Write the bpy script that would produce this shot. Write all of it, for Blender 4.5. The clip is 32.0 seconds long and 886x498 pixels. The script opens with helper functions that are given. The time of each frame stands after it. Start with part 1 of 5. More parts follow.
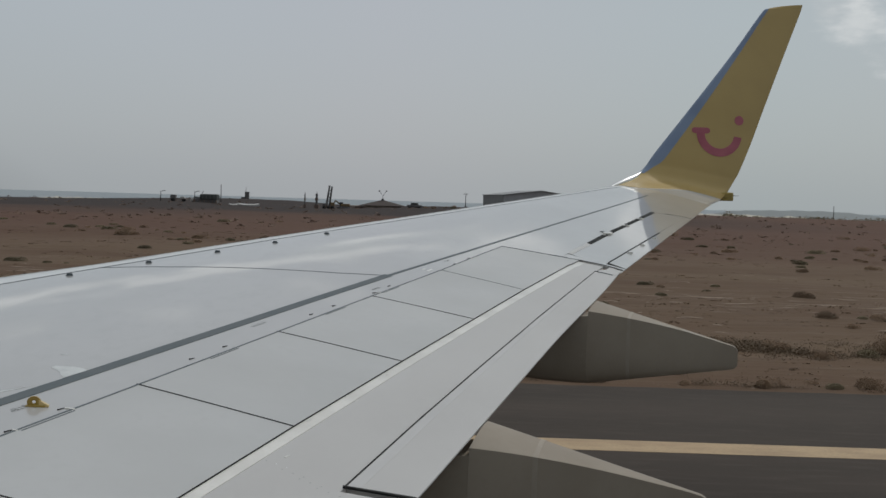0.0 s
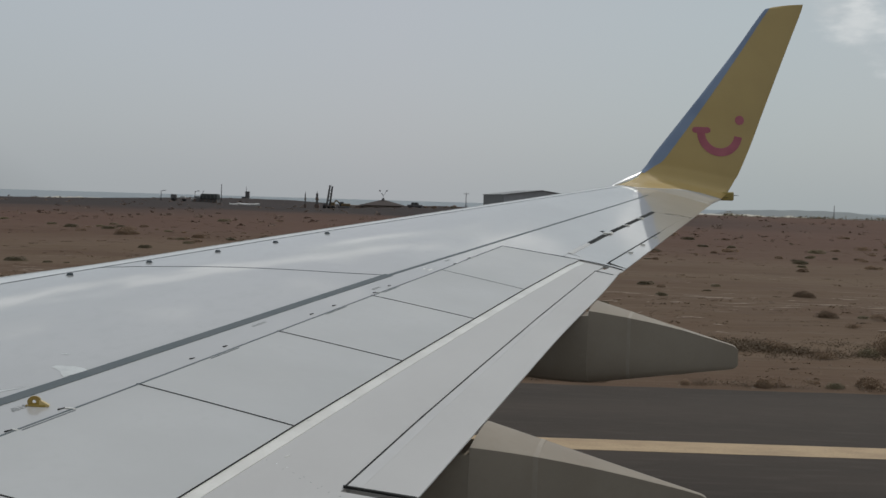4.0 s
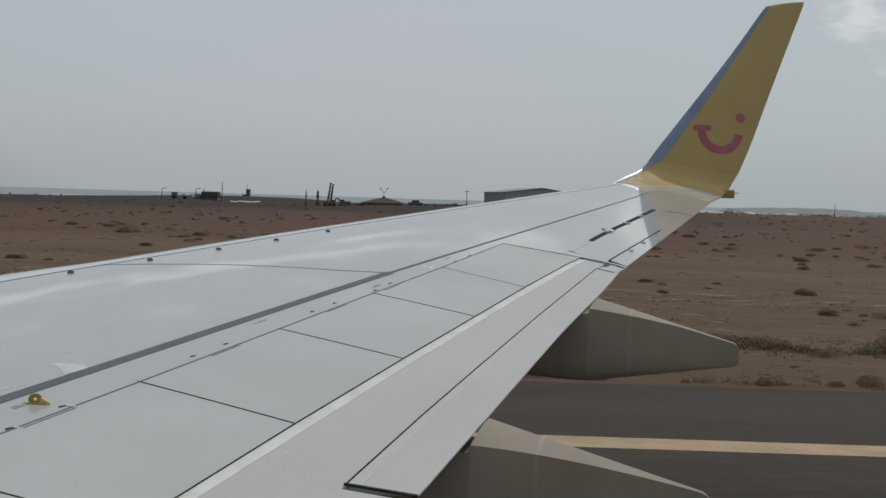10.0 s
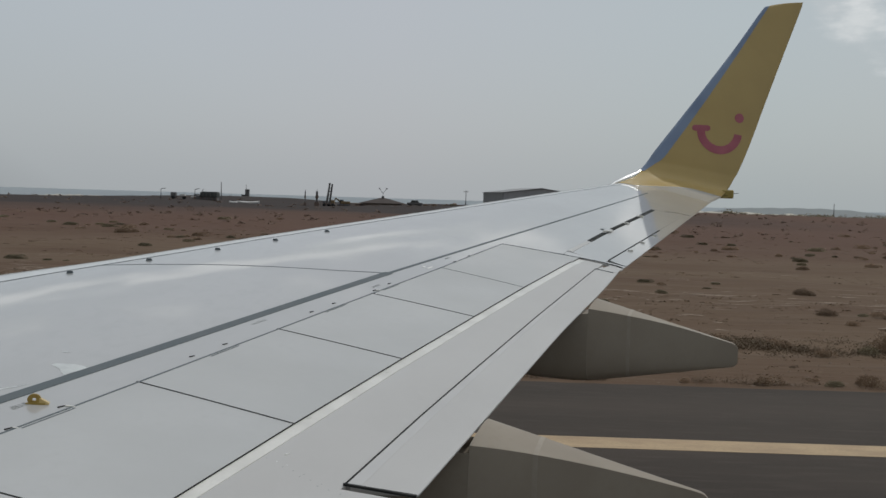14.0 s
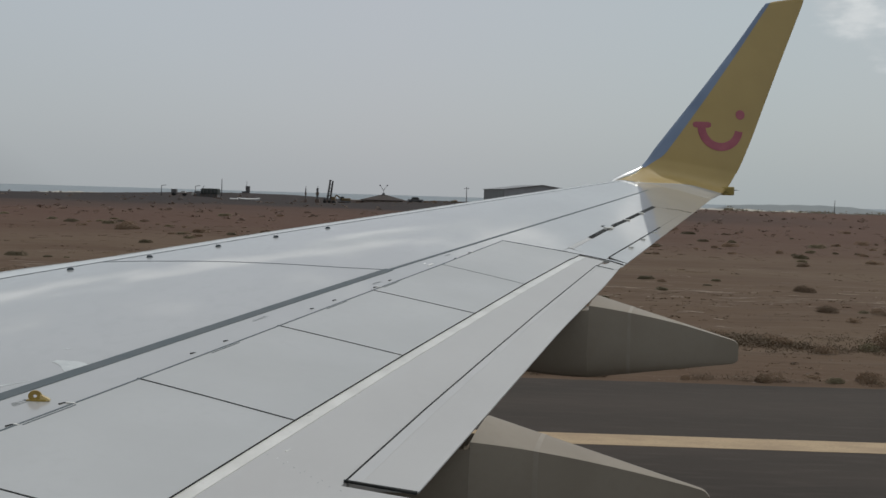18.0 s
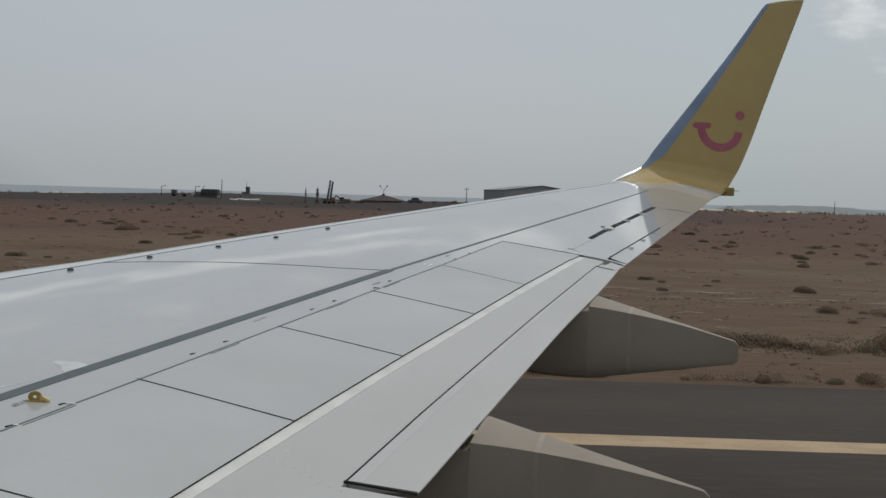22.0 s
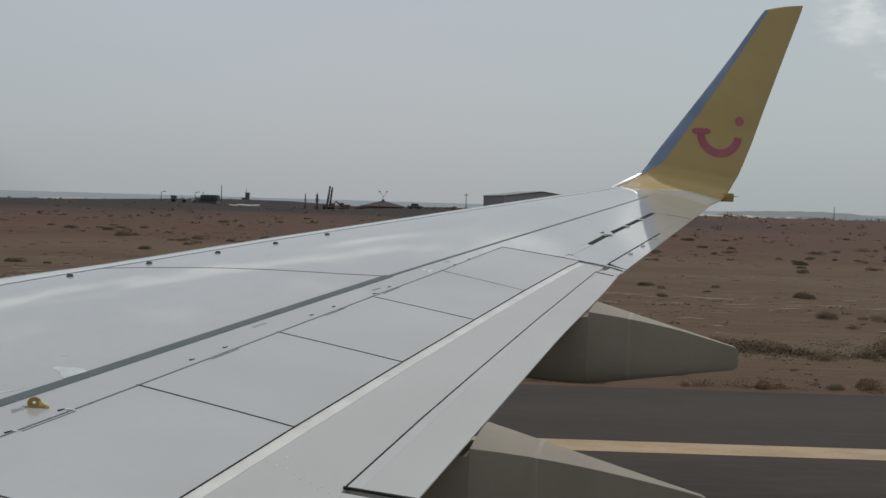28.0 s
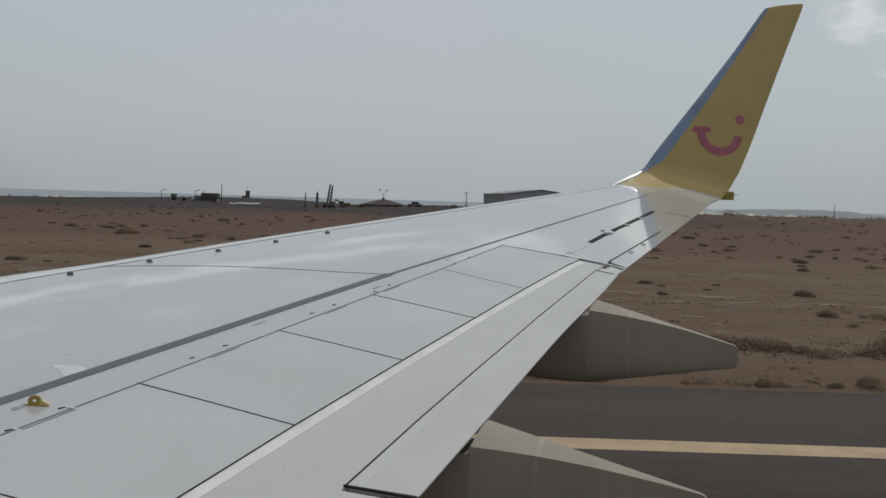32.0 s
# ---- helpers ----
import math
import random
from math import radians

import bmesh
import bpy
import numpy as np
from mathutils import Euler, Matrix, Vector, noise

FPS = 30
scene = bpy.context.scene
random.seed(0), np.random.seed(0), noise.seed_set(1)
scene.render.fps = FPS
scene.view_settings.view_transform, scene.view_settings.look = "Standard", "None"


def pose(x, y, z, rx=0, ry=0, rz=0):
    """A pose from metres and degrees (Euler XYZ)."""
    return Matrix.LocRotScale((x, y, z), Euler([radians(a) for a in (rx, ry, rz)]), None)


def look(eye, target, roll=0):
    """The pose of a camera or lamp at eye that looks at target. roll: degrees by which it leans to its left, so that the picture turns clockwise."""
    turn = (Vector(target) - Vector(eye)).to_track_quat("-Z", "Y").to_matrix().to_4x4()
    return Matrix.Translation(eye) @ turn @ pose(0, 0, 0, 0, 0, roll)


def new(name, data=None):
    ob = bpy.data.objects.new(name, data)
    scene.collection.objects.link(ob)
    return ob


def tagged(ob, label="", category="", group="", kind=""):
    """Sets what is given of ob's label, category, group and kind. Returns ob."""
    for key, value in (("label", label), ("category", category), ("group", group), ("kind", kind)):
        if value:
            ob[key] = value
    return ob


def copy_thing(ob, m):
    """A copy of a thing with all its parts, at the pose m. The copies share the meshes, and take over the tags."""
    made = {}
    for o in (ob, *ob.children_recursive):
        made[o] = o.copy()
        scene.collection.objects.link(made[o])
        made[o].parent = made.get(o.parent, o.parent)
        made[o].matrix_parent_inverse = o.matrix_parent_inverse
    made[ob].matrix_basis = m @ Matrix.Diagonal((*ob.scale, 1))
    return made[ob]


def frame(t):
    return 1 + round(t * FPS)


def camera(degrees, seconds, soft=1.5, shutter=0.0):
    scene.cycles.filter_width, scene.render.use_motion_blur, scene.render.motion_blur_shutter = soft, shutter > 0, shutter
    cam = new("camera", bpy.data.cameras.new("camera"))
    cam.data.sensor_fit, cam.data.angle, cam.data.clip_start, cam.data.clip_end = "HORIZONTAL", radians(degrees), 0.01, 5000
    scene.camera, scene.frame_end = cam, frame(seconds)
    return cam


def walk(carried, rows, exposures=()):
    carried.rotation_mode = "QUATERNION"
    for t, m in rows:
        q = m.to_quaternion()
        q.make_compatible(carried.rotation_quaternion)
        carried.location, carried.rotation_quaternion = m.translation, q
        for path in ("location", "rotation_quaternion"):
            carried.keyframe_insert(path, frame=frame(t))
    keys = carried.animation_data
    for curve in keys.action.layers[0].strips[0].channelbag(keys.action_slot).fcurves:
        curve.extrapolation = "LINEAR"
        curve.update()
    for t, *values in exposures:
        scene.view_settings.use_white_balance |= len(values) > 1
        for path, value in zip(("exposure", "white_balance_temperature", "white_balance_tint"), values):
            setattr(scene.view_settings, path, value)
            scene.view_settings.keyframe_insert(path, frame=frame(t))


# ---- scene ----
FOV = 2 * math.degrees(math.atan(784 / 2000.0))
cam = camera(FOV, 32.0, soft=1.55)
EYE = 4.0
# seconds, pitch, yaw: the camera stays at one window and only sways
SWAY = [
    (0.0, -2.444, 0.955),
    (0.5, -2.488, 0.972),
    (1.0, -2.436, 0.967),
    (1.5, -2.524, 0.967),
    (2.0, -2.544, 0.976),
    (2.5, -2.48, 0.972),
    (3.0, -2.444, 0.964),
    (3.5, -2.476, 0.972),
    (5.5, -2.38, 0.976),
    (6.0, -2.392, 0.996),
    (6.5, -2.452, 0.976),
    (7.0, -2.607, 0.992),
    (7.5, -2.312, 0.967),
    (8.0, -2.444, 0.972),
    (8.5, -2.568, 1.012),
    (9.0, -2.58, 0.987),
    (9.5, -2.544, 0.987),
    (10.0, -2.58, 1.012),
    (10.5, -2.488, 0.967),
    (11.0, -2.568, 0.996),
    (11.5, -2.444, 0.967),
    (12.0, -2.532, 1.012),
    (12.5, -2.472, 0.98),
    (13.0, -2.44, 1.0),
    (13.5, -2.488, 0.996),
    (14.0, -2.568, 0.967),
    (14.5, -2.619, 0.967),
    (16.5, -2.656, 0.967),
    (17.0, -2.656, 0.967),
    (17.5, -2.663, 0.967),
    (18.0, -2.731, 0.996),
    (18.5, -2.695, 0.967),
    (19.0, -2.611, 0.967),
    (19.5, -2.656, 0.967),
    (20.0, -2.656, 1.004),
    (20.5, -2.64, 0.98),
    (21.0, -2.636, 0.976),
    (21.5, -2.615, 0.972),
    (22.0, -2.699, 0.996),
    (22.5, -2.584, 0.98),
    (23.0, -2.611, 1.0),
    (23.5, -2.619, 0.967),
    (24.0, -2.651, 0.996),
    (24.5, -2.576, 1.0),
    (25.0, -2.568, 1.012),
    (25.5, -2.611, 0.992),
    (27.5, -2.656, 1.012),
    (28.0, -2.408, 0.976),
    (28.5, -2.484, 1.008),
    (29.0, -2.304, 0.967),
    (29.5, -2.436, 1.0),
    (30.0, -2.611, 1.012),
    (30.5, -2.356, 0.996),
    (31.0, -2.52, 1.004),
    (31.5, -2.48, 0.984),
    (32.0, -2.496, 0.987),
]
walk(cam, [(t, pose(0, 0, EYE, 90 + p, -1.68, w)) for t, p, w in SWAY], exposures=[(0.0, -0.09), (3.5, -0.05), (6.0, 0.0), (32.0, 0.0)])

# ---- light ----
SUN_EL, SUN_AZ = 56.0, 48.0
sd = Vector((math.sin(radians(SUN_AZ)) * math.cos(radians(SUN_EL)), math.cos(radians(SUN_AZ)) * math.cos(radians(SUN_EL)), math.sin(radians(SUN_EL))))
world = bpy.data.worlds.new("hazy_sky")
scene.world = world
world.use_nodes = True
wn, wl = world.node_tree.nodes, world.node_tree.links
wn.clear()


def w_math(op, a, b=None, c=None):
    """A math node of the sky; numbers or sockets in, socket out."""
    n = wn.new("ShaderNodeMath")
    n.operation = op
    for k, v in enumerate((a, b, c)):
        if isinstance(v, (int, float)):
            n.inputs[k].default_value = v
        elif v is not None:
            wl.new(v, n.inputs[k])
    return n.outputs[0]


def w_range(v, lo, hi, to_lo=0.0, to_hi=1.0):
    n = wn.new("ShaderNodeMapRange")
    n.interpolation_type = "SMOOTHSTEP"
    for k, x in zip(("From Min", "From Max", "To Min", "To Max"), (lo, hi, to_lo, to_hi)):
        n.inputs[k].default_value = x
    wl.new(v, n.inputs[0])
    return n.outputs[0]


def w_noise(vector, scale, detail=6.0, rough=0.55):
    n = wn.new("ShaderNodeTexNoise")
    n.inputs["Scale"].default_value, n.inputs["Detail"].default_value, n.inputs["Roughness"].default_value = scale, detail, rough
    wl.new(vector, n.inputs["Vector"])
    return n.outputs[0]


def w_mix(fac, a, b, blend="MIX"):
    n = wn.new("ShaderNodeMix")
    n.data_type, n.blend_type = "RGBA", blend
    for k, v in ((0, fac), (6, a), (7, b)):
        if isinstance(v, (int, float)):
            n.inputs[k].default_value = v
        elif isinstance(v, tuple):
            n.inputs[k].default_value = (*v, 1)
        else:
            wl.new(v, n.inputs[k])
    return n.outputs[2]


def w_ramp(v, *stops):
    n = wn.new("ShaderNodeValToRGB")
    while len(n.color_ramp.elements) < len(stops):
        n.color_ramp.elements.new(1.0)
    for e, (at, colour) in zip(n.color_ramp.elements, stops):
        e.position, e.color = at, (*colour, 1)
    wl.new(v, n.inputs[0])
    return n.outputs[0]


w_sky = wn.new("ShaderNodeTexSky")
w_sky.sky_type = "NISHITA"
w_sky.sun_disc = False
w_sky.sun_elevation, w_sky.sun_rotation = radians(SUN_EL), radians(SUN_AZ)
w_sky.air_density, w_sky.dust_density, w_sky.ozone_density = 1.0, 4.0, 1.0
w_co = wn.new("ShaderNodeTexCoord").outputs["Generated"]
w_sep = wn.new("ShaderNodeSeparateXYZ")
wl.new(w_co, w_sep.inputs[0])
w_az = w_math("ARCTAN2", w_sep.outputs[0], w_sep.outputs[1])
w_el = w_math("ARCSINE", w_sep.outputs[2])
# the thin high veil over the clear sky: cooler overhead, paler and warmer at the horizon
veil = w_ramp(w_sep.outputs[2], (0.0, (0.372, 0.402, 0.420)), (0.06, (0.385, 0.418, 0.440)), (0.16, (0.393, 0.430, 0.458)), (0.6, (0.372, 0.412, 0.446)))
clear = w_mix(1.0, w_sky.outputs[0], (0.085, 0.085, 0.085), "MULTIPLY")
base = w_mix(0.84, clear, veil)
# the middle of the view is tinted warmer, the sun's side cooler
base = w_mix(1.0, base, w_ramp(w_range(w_az, -0.5, 0.5), (0.0, (1.0, 1.0, 1.0)), (0.40, (1.022, 0.996, 1.004)), (0.58, (1.005, 1.0, 1.0)), (0.85, (0.968, 1.0, 0.995)), (1.0, (0.985, 1.0, 1.0))), "MULTIPLY")
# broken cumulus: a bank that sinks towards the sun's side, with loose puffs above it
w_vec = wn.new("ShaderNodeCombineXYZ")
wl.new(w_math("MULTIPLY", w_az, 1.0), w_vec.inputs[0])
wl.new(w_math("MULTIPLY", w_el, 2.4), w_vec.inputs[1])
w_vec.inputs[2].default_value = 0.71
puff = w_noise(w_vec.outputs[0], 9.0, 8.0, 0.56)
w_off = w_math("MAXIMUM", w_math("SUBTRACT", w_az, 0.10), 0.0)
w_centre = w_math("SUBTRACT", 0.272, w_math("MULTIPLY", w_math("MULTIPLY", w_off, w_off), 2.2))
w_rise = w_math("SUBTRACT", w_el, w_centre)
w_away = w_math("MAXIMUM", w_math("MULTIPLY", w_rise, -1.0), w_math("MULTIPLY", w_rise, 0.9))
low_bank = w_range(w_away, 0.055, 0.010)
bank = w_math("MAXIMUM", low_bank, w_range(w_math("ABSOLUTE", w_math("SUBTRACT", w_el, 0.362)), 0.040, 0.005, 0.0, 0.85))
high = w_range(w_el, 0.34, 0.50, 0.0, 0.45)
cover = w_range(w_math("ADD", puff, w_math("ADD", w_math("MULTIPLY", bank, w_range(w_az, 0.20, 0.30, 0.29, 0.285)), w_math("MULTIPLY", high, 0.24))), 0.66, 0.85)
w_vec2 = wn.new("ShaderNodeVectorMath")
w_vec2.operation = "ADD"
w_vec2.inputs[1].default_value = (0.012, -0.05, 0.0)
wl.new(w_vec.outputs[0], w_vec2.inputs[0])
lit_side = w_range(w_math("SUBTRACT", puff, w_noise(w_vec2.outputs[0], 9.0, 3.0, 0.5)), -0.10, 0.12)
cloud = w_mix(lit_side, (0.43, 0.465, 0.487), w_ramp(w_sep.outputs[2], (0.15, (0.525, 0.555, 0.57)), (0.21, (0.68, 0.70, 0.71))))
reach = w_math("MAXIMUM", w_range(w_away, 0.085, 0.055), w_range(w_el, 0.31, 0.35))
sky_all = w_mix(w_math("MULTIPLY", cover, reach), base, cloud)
# the veil glows towards the sun and is dull away from it
w_dot = wn.new("ShaderNodeVectorMath")
w_dot.operation = "DOT_PRODUCT"
w_dot.inputs[1].default_value = sd
wl.new(w_co, w_dot.inputs[0])
w_near = w_math("MULTIPLY_ADD", w_dot.outputs["Value"], 0.5, 0.5)
glow = w_ramp(w_near, (0.0, (0.34, 0.295, 0.235)), (0.36, (0.40, 0.35, 0.285)), (0.54, (0.70, 0.69, 0.68)), (0.61, (1.15, 1.15, 1.15)), (0.68, (1.18, 1.18, 1.18)), (0.90, (1.15, 1.14, 1.12)), (1.0, (1.5, 1.47, 1.42)))
w_bg = wn.new("ShaderNodeBackground")
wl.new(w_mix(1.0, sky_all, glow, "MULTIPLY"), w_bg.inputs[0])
wl.new(w_bg.outputs[0], wn.new("ShaderNodeOutputWorld").inputs[0])

sun = new("sun", bpy.data.lights.new("sun", "SUN"))
sun.data.energy, sun.data.angle, sun.data.color = 0.85, radians(1.2), (1.0, 0.97, 0.93)
sun.matrix_world = look(sd * 400, (0, 0, 0))


# ---- materials ----
def material(name, base, rough=0.6, metal=0.0, coat=0.0, spec=0.5, other=None, scale=2.0, mix=(0.4, 0.65), bump=0.0, bump_scale=40.0,
             fine=None, specks=None, stretch=(1, 1, 1), rough_var=0.0, random_tint=0.0, thin=False):
    """Two-scale procedural surface: other blends over base by broad noise, fine by a small grain."""
    m = bpy.data.materials.new(name)
    m.use_nodes = True
    n, l = m.node_tree.nodes, m.node_tree.links
    b = n["Principled BSDF"]
    b.inputs["Roughness"].default_value, b.inputs["Metallic"].default_value = rough, metal
    b.inputs["Coat Weight"].default_value, b.inputs["Specular IOR Level"].default_value = coat, spec
    b.inputs["Coat Roughness"].default_value = 0.04
    co = n.new("ShaderNodeTexCoord")
    mp = n.new("ShaderNodeMapping")
    mp.inputs["Scale"].default_value = stretch
    l.new(co.outputs["Object"], mp.inputs[0])
    rgb = n.new("ShaderNodeRGB")
    rgb.outputs[0].default_value = (*base, 1)
    last = rgb.outputs[0]

    def blend(colour, noise_scale, lo, hi, amount, detail=6.0):
        nonlocal last
        tex = n.new("ShaderNodeTexNoise")
        tex.inputs["Scale"].default_value, tex.inputs["Detail"].default_value = noise_scale, detail
        l.new(mp.outputs[0], tex.inputs["Vector"])
        ra = n.new("ShaderNodeMapRange")
        ra.inputs["From Min"].default_value, ra.inputs["From Max"].default_value, ra.inputs["To Max"].default_value = lo, hi, amount
        l.new(tex.outputs[0], ra.inputs[0])
        mx = n.new("ShaderNodeMix")
        mx.data_type = "RGBA"
        mx.inputs[7].default_value = (*colour, 1)
        l.new(ra.outputs[0], mx.inputs[0])
        l.new(last, mx.inputs[6])
        last = mx.outputs[2]
        return tex

    if other:
        blend(other, scale, mix[0], mix[1], 1.0)
    if fine:
        blend(fine, scale * 14, 0.5, 0.72, 0.7, 3.0)
    if specks:
        blend(specks[0], specks[1], specks[2], specks[2] + 0.14, specks[3], 4.0)
    if random_tint:
        info = n.new("ShaderNodeObjectInfo")
        hs = n.new("ShaderNodeHueSaturation")
        ra = n.new("ShaderNodeMapRange")
        ra.inputs["To Min"].default_value, ra.inputs["To Max"].default_value = 1 - random_tint, 1 + random_tint
        l.new(info.outputs["Random"], ra.inputs[0])
        l.new(ra.outputs[0], hs.inputs["Value"])
        l.new(last, hs.inputs["Color"])
        last = hs.outputs[0]
    l.new(last, b.inputs["Base Color"])
    if rough_var:
        tex = n.new("ShaderNodeTexNoise")
        tex.inputs["Scale"].default_value, tex.inputs["Detail"].default_value = 3.0, 5.0
        l.new(mp.outputs[0], tex.inputs["Vector"])
        ra = n.new("ShaderNodeMapRange")
        ra.inputs["To Min"].default_value, ra.inputs["To Max"].default_value = rough - rough_var, rough + rough_var
        l.new(tex.outputs[0], ra.inputs[0])
        l.new(ra.outputs[0], b.inputs["Roughness"])
    if bump:
        tex = n.new("ShaderNodeTexNoise")
        tex.inputs["Scale"].default_value, tex.inputs["Detail"].default_value = bump_scale, 6.0
        l.new(mp.outputs[0], tex.inputs["Vector"])
        bp = n.new("ShaderNodeBump")
        bp.inputs["Strength"].default_value, bp.inputs["Distance"].default_value = 1.0, bump
        l.new(tex.outputs[0], bp.inputs["Height"])
        l.new(bp.outputs[0], b.inputs["Normal"])
    return m


M_WING = material("grey_gloss_paint", (0.494, 0.488, 0.477), 0.38, coat=0.88, other=(0.436, 0.43, 0.419), scale=0.9, fine=(0.456, 0.45, 0.439), rough_var=0.06, stretch=(1, 0.5, 1))
M_PANEL = material("panel_grey_paint", (0.532, 0.535, 0.527), 0.44, coat=0.2, spec=0.35, other=(0.492, 0.495, 0.485), scale=1.4, fine=(0.508, 0.511, 0.501), rough_var=0.06)
M_FLAP = material("flap_grey_paint", (0.546, 0.535, 0.518), 0.47, coat=0.12, spec=0.4, other=(0.516, 0.504, 0.487), scale=1.6, fine=(0.536, 0.524, 0.507), rough_var=0.06, stretch=(1.0, 0.6, 1))
M_NOSE = material("pale_edge_paint", (0.82, 0.80, 0.74), 0.3, coat=0.4, other=(0.68, 0.66, 0.605), scale=5, fine=(0.74, 0.72, 0.665))
# flap grey made lighter, for the sheen along the aft flap
M_FLAPNOSE = material("flap_edge_sheen", (0.56, 0.552, 0.54), 0.45, coat=0.1, other=(0.52, 0.512, 0.50), scale=3)
# whiter than the wing to imitate sky reflected on the curved slat
M_SLAT = material("slat_sky_sheen", (0.74, 0.75, 0.74), 0.3, coat=0.5, other=(0.66, 0.67, 0.66), scale=4)
M_AMBER = material("amber_housing", (0.46, 0.34, 0.09), 0.4, other=(0.40, 0.29, 0.08), scale=8)
M_BARE = material("bare_aluminium", (0.86, 0.87, 0.87), 0.31, metal=0.9, other=(0.76, 0.77, 0.77), scale=4, rough_var=0.03)
M_SEAL = material("grey_sealant", (0.132, 0.155, 0.165), 0.7, other=(0.15, 0.168, 0.176), scale=5, spec=0.15)
M_GAP = material("dark_gap", (0.025, 0.026, 0.026), 0.8, spec=0.1, other=(0.05, 0.05, 0.048), scale=9)
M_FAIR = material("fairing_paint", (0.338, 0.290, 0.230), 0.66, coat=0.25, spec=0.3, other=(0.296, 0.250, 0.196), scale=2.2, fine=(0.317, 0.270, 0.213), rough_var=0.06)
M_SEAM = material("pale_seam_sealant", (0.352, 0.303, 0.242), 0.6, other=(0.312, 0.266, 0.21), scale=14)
M_YELLOW = material("yellow_winglet_paint", (0.50, 0.352, 0.122), 0.42, coat=0.06, other=(0.475, 0.332, 0.114), scale=2.0, rough_var=0.05)
M_BLUE = material("blue_edge_paint", (0.215, 0.285, 0.415), 0.35, coat=0.3, other=(0.175, 0.24, 0.37), scale=2.0)
M_RED = material("red_emblem_paint", (0.46, 0.12, 0.155), 0.45, other=(0.37, 0.08, 0.115), scale=3.0)
M_HOOK = material("amber_paint", (0.42, 0.29, 0.06), 0.4, other=(0.34, 0.22, 0.05), scale=20)
M_FOOT = material("pale_amber_paint", (0.66, 0.50, 0.22), 0.4, other=(0.58, 0.43, 0.18), scale=30)
M_MARK = material("faded_stencil", (0.30, 0.31, 0.31), 0.5, other=(0.36, 0.37, 0.37), scale=30)
M_WORN = material("worn_pale_paint", (0.68, 0.70, 0.69), 0.45, other=(0.58, 0.60, 0.595), scale=18, fine=(0.54, 0.56, 0.555))
M_TYRE = material("tyre_rubber", (0.02, 0.02, 0.02), 0.8, other=(0.03, 0.03, 0.03), scale=12)
# unseen hull; its off-white is set to bounce light onto wing and fairings
M_HULL = material("hull_paint", (0.70, 0.70, 0.69), 0.4, coat=0.3, other=(0.65, 0.65, 0.64), scale=0.5)
M_ASPHALT = material("worn_asphalt", (0.049, 0.0388, 0.031), 0.9, other=(0.066, 0.052, 0.0415), scale=0.35, fine=(0.079, 0.063, 0.051), stretch=(0.18, 1, 1), bump=0.004, bump_scale=60, spec=0.25)
M_STRIPE = material("worn_stripe_paint", (0.50, 0.36, 0.21), 0.75, other=(0.40, 0.28, 0.165), scale=2.5, fine=(0.30, 0.22, 0.14), stretch=(0.5, 1, 1))
M_YLINE = material("yellow_line_paint", (0.50, 0.36, 0.08), 0.75, other=(0.42, 0.30, 0.08), scale=4)
M_SAND = material("desert_sand", (0.152, 0.104, 0.067), 0.95, other=(0.114, 0.070, 0.045), scale=0.065, fine=(0.176, 0.127, 0.089), specks=((0.082, 0.056, 0.041), 1.1, 0.55, 0.4), mix=(0.42, 0.62), bump=0.05, bump_scale=2.5, stretch=(0.2, 1, 1), spec=0.15)


def zone_soil(m):
    """The soil turns red-brown, then dark and stony, farther from the runway, with ragged borders."""
    n, l = m.node_tree.nodes, m.node_tree.links
    b = n["Principled BSDF"]
    src = b.inputs["Base Color"].links[0].from_socket
    geo = n.new("ShaderNodeNewGeometry")
    sep = n.new("ShaderNodeSeparateXYZ")
    l.new(geo.outputs["Position"], sep.inputs[0])
    tex = n.new("ShaderNodeTexNoise")
    tex.inputs["Scale"].default_value, tex.inputs["Detail"].default_value = 0.03, 5.0
    mp = n.new("ShaderNodeMapping")
    mp.inputs["Scale"].default_value = (0.4, 1, 1)
    l.new(geo.outputs["Position"], mp.inputs[0])
    l.new(mp.outputs[0], tex.inputs["Vector"])
    west = n.new("ShaderNodeMapRange")
    west.inputs["From Min"].default_value, west.inputs["From Max"].default_value = 75, 20
    l.new(sep.outputs[0], west.inputs[0])
    for lo, hi, wob, colour, amount in ((66, 130, 110, (0.118, 0.066, 0.048), 0.85), (160, 215, 110, (0.047, 0.039, 0.037), 0.94)):
        add = n.new("ShaderNodeMath")
        add.operation = "MULTIPLY_ADD"
        add.inputs[1].default_value = wob
        l.new(tex.outputs[0], add.inputs[0])
        l.new(sep.outputs[1], add.inputs[2])
        ra = n.new("ShaderNodeMapRange")
        ra.inputs["From Min"].default_value, ra.inputs["From Max"].default_value, ra.inputs["To Max"].default_value = lo + wob / 2, hi + wob / 2, amount
        l.new(add.outputs[0], ra.inputs[0])
        mx = n.new("ShaderNodeMix")
        mx.data_type = "RGBA"
        mx.inputs[7].default_value = (*colour, 1)
        fac = ra.outputs[0]
        if lo > 100:
            part_of = n.new("ShaderNodeMath")
            part_of.operation = "MULTIPLY"
            l.new(fac, part_of.inputs[0])
            l.new(west.outputs[0], part_of.inputs[1])
            fac = part_of.outputs[0]
        l.new(fac, mx.inputs[0])
        l.new(src, mx.inputs[6])
        src = mx.outputs[2]
    l.new(src, b.inputs["Base Color"])


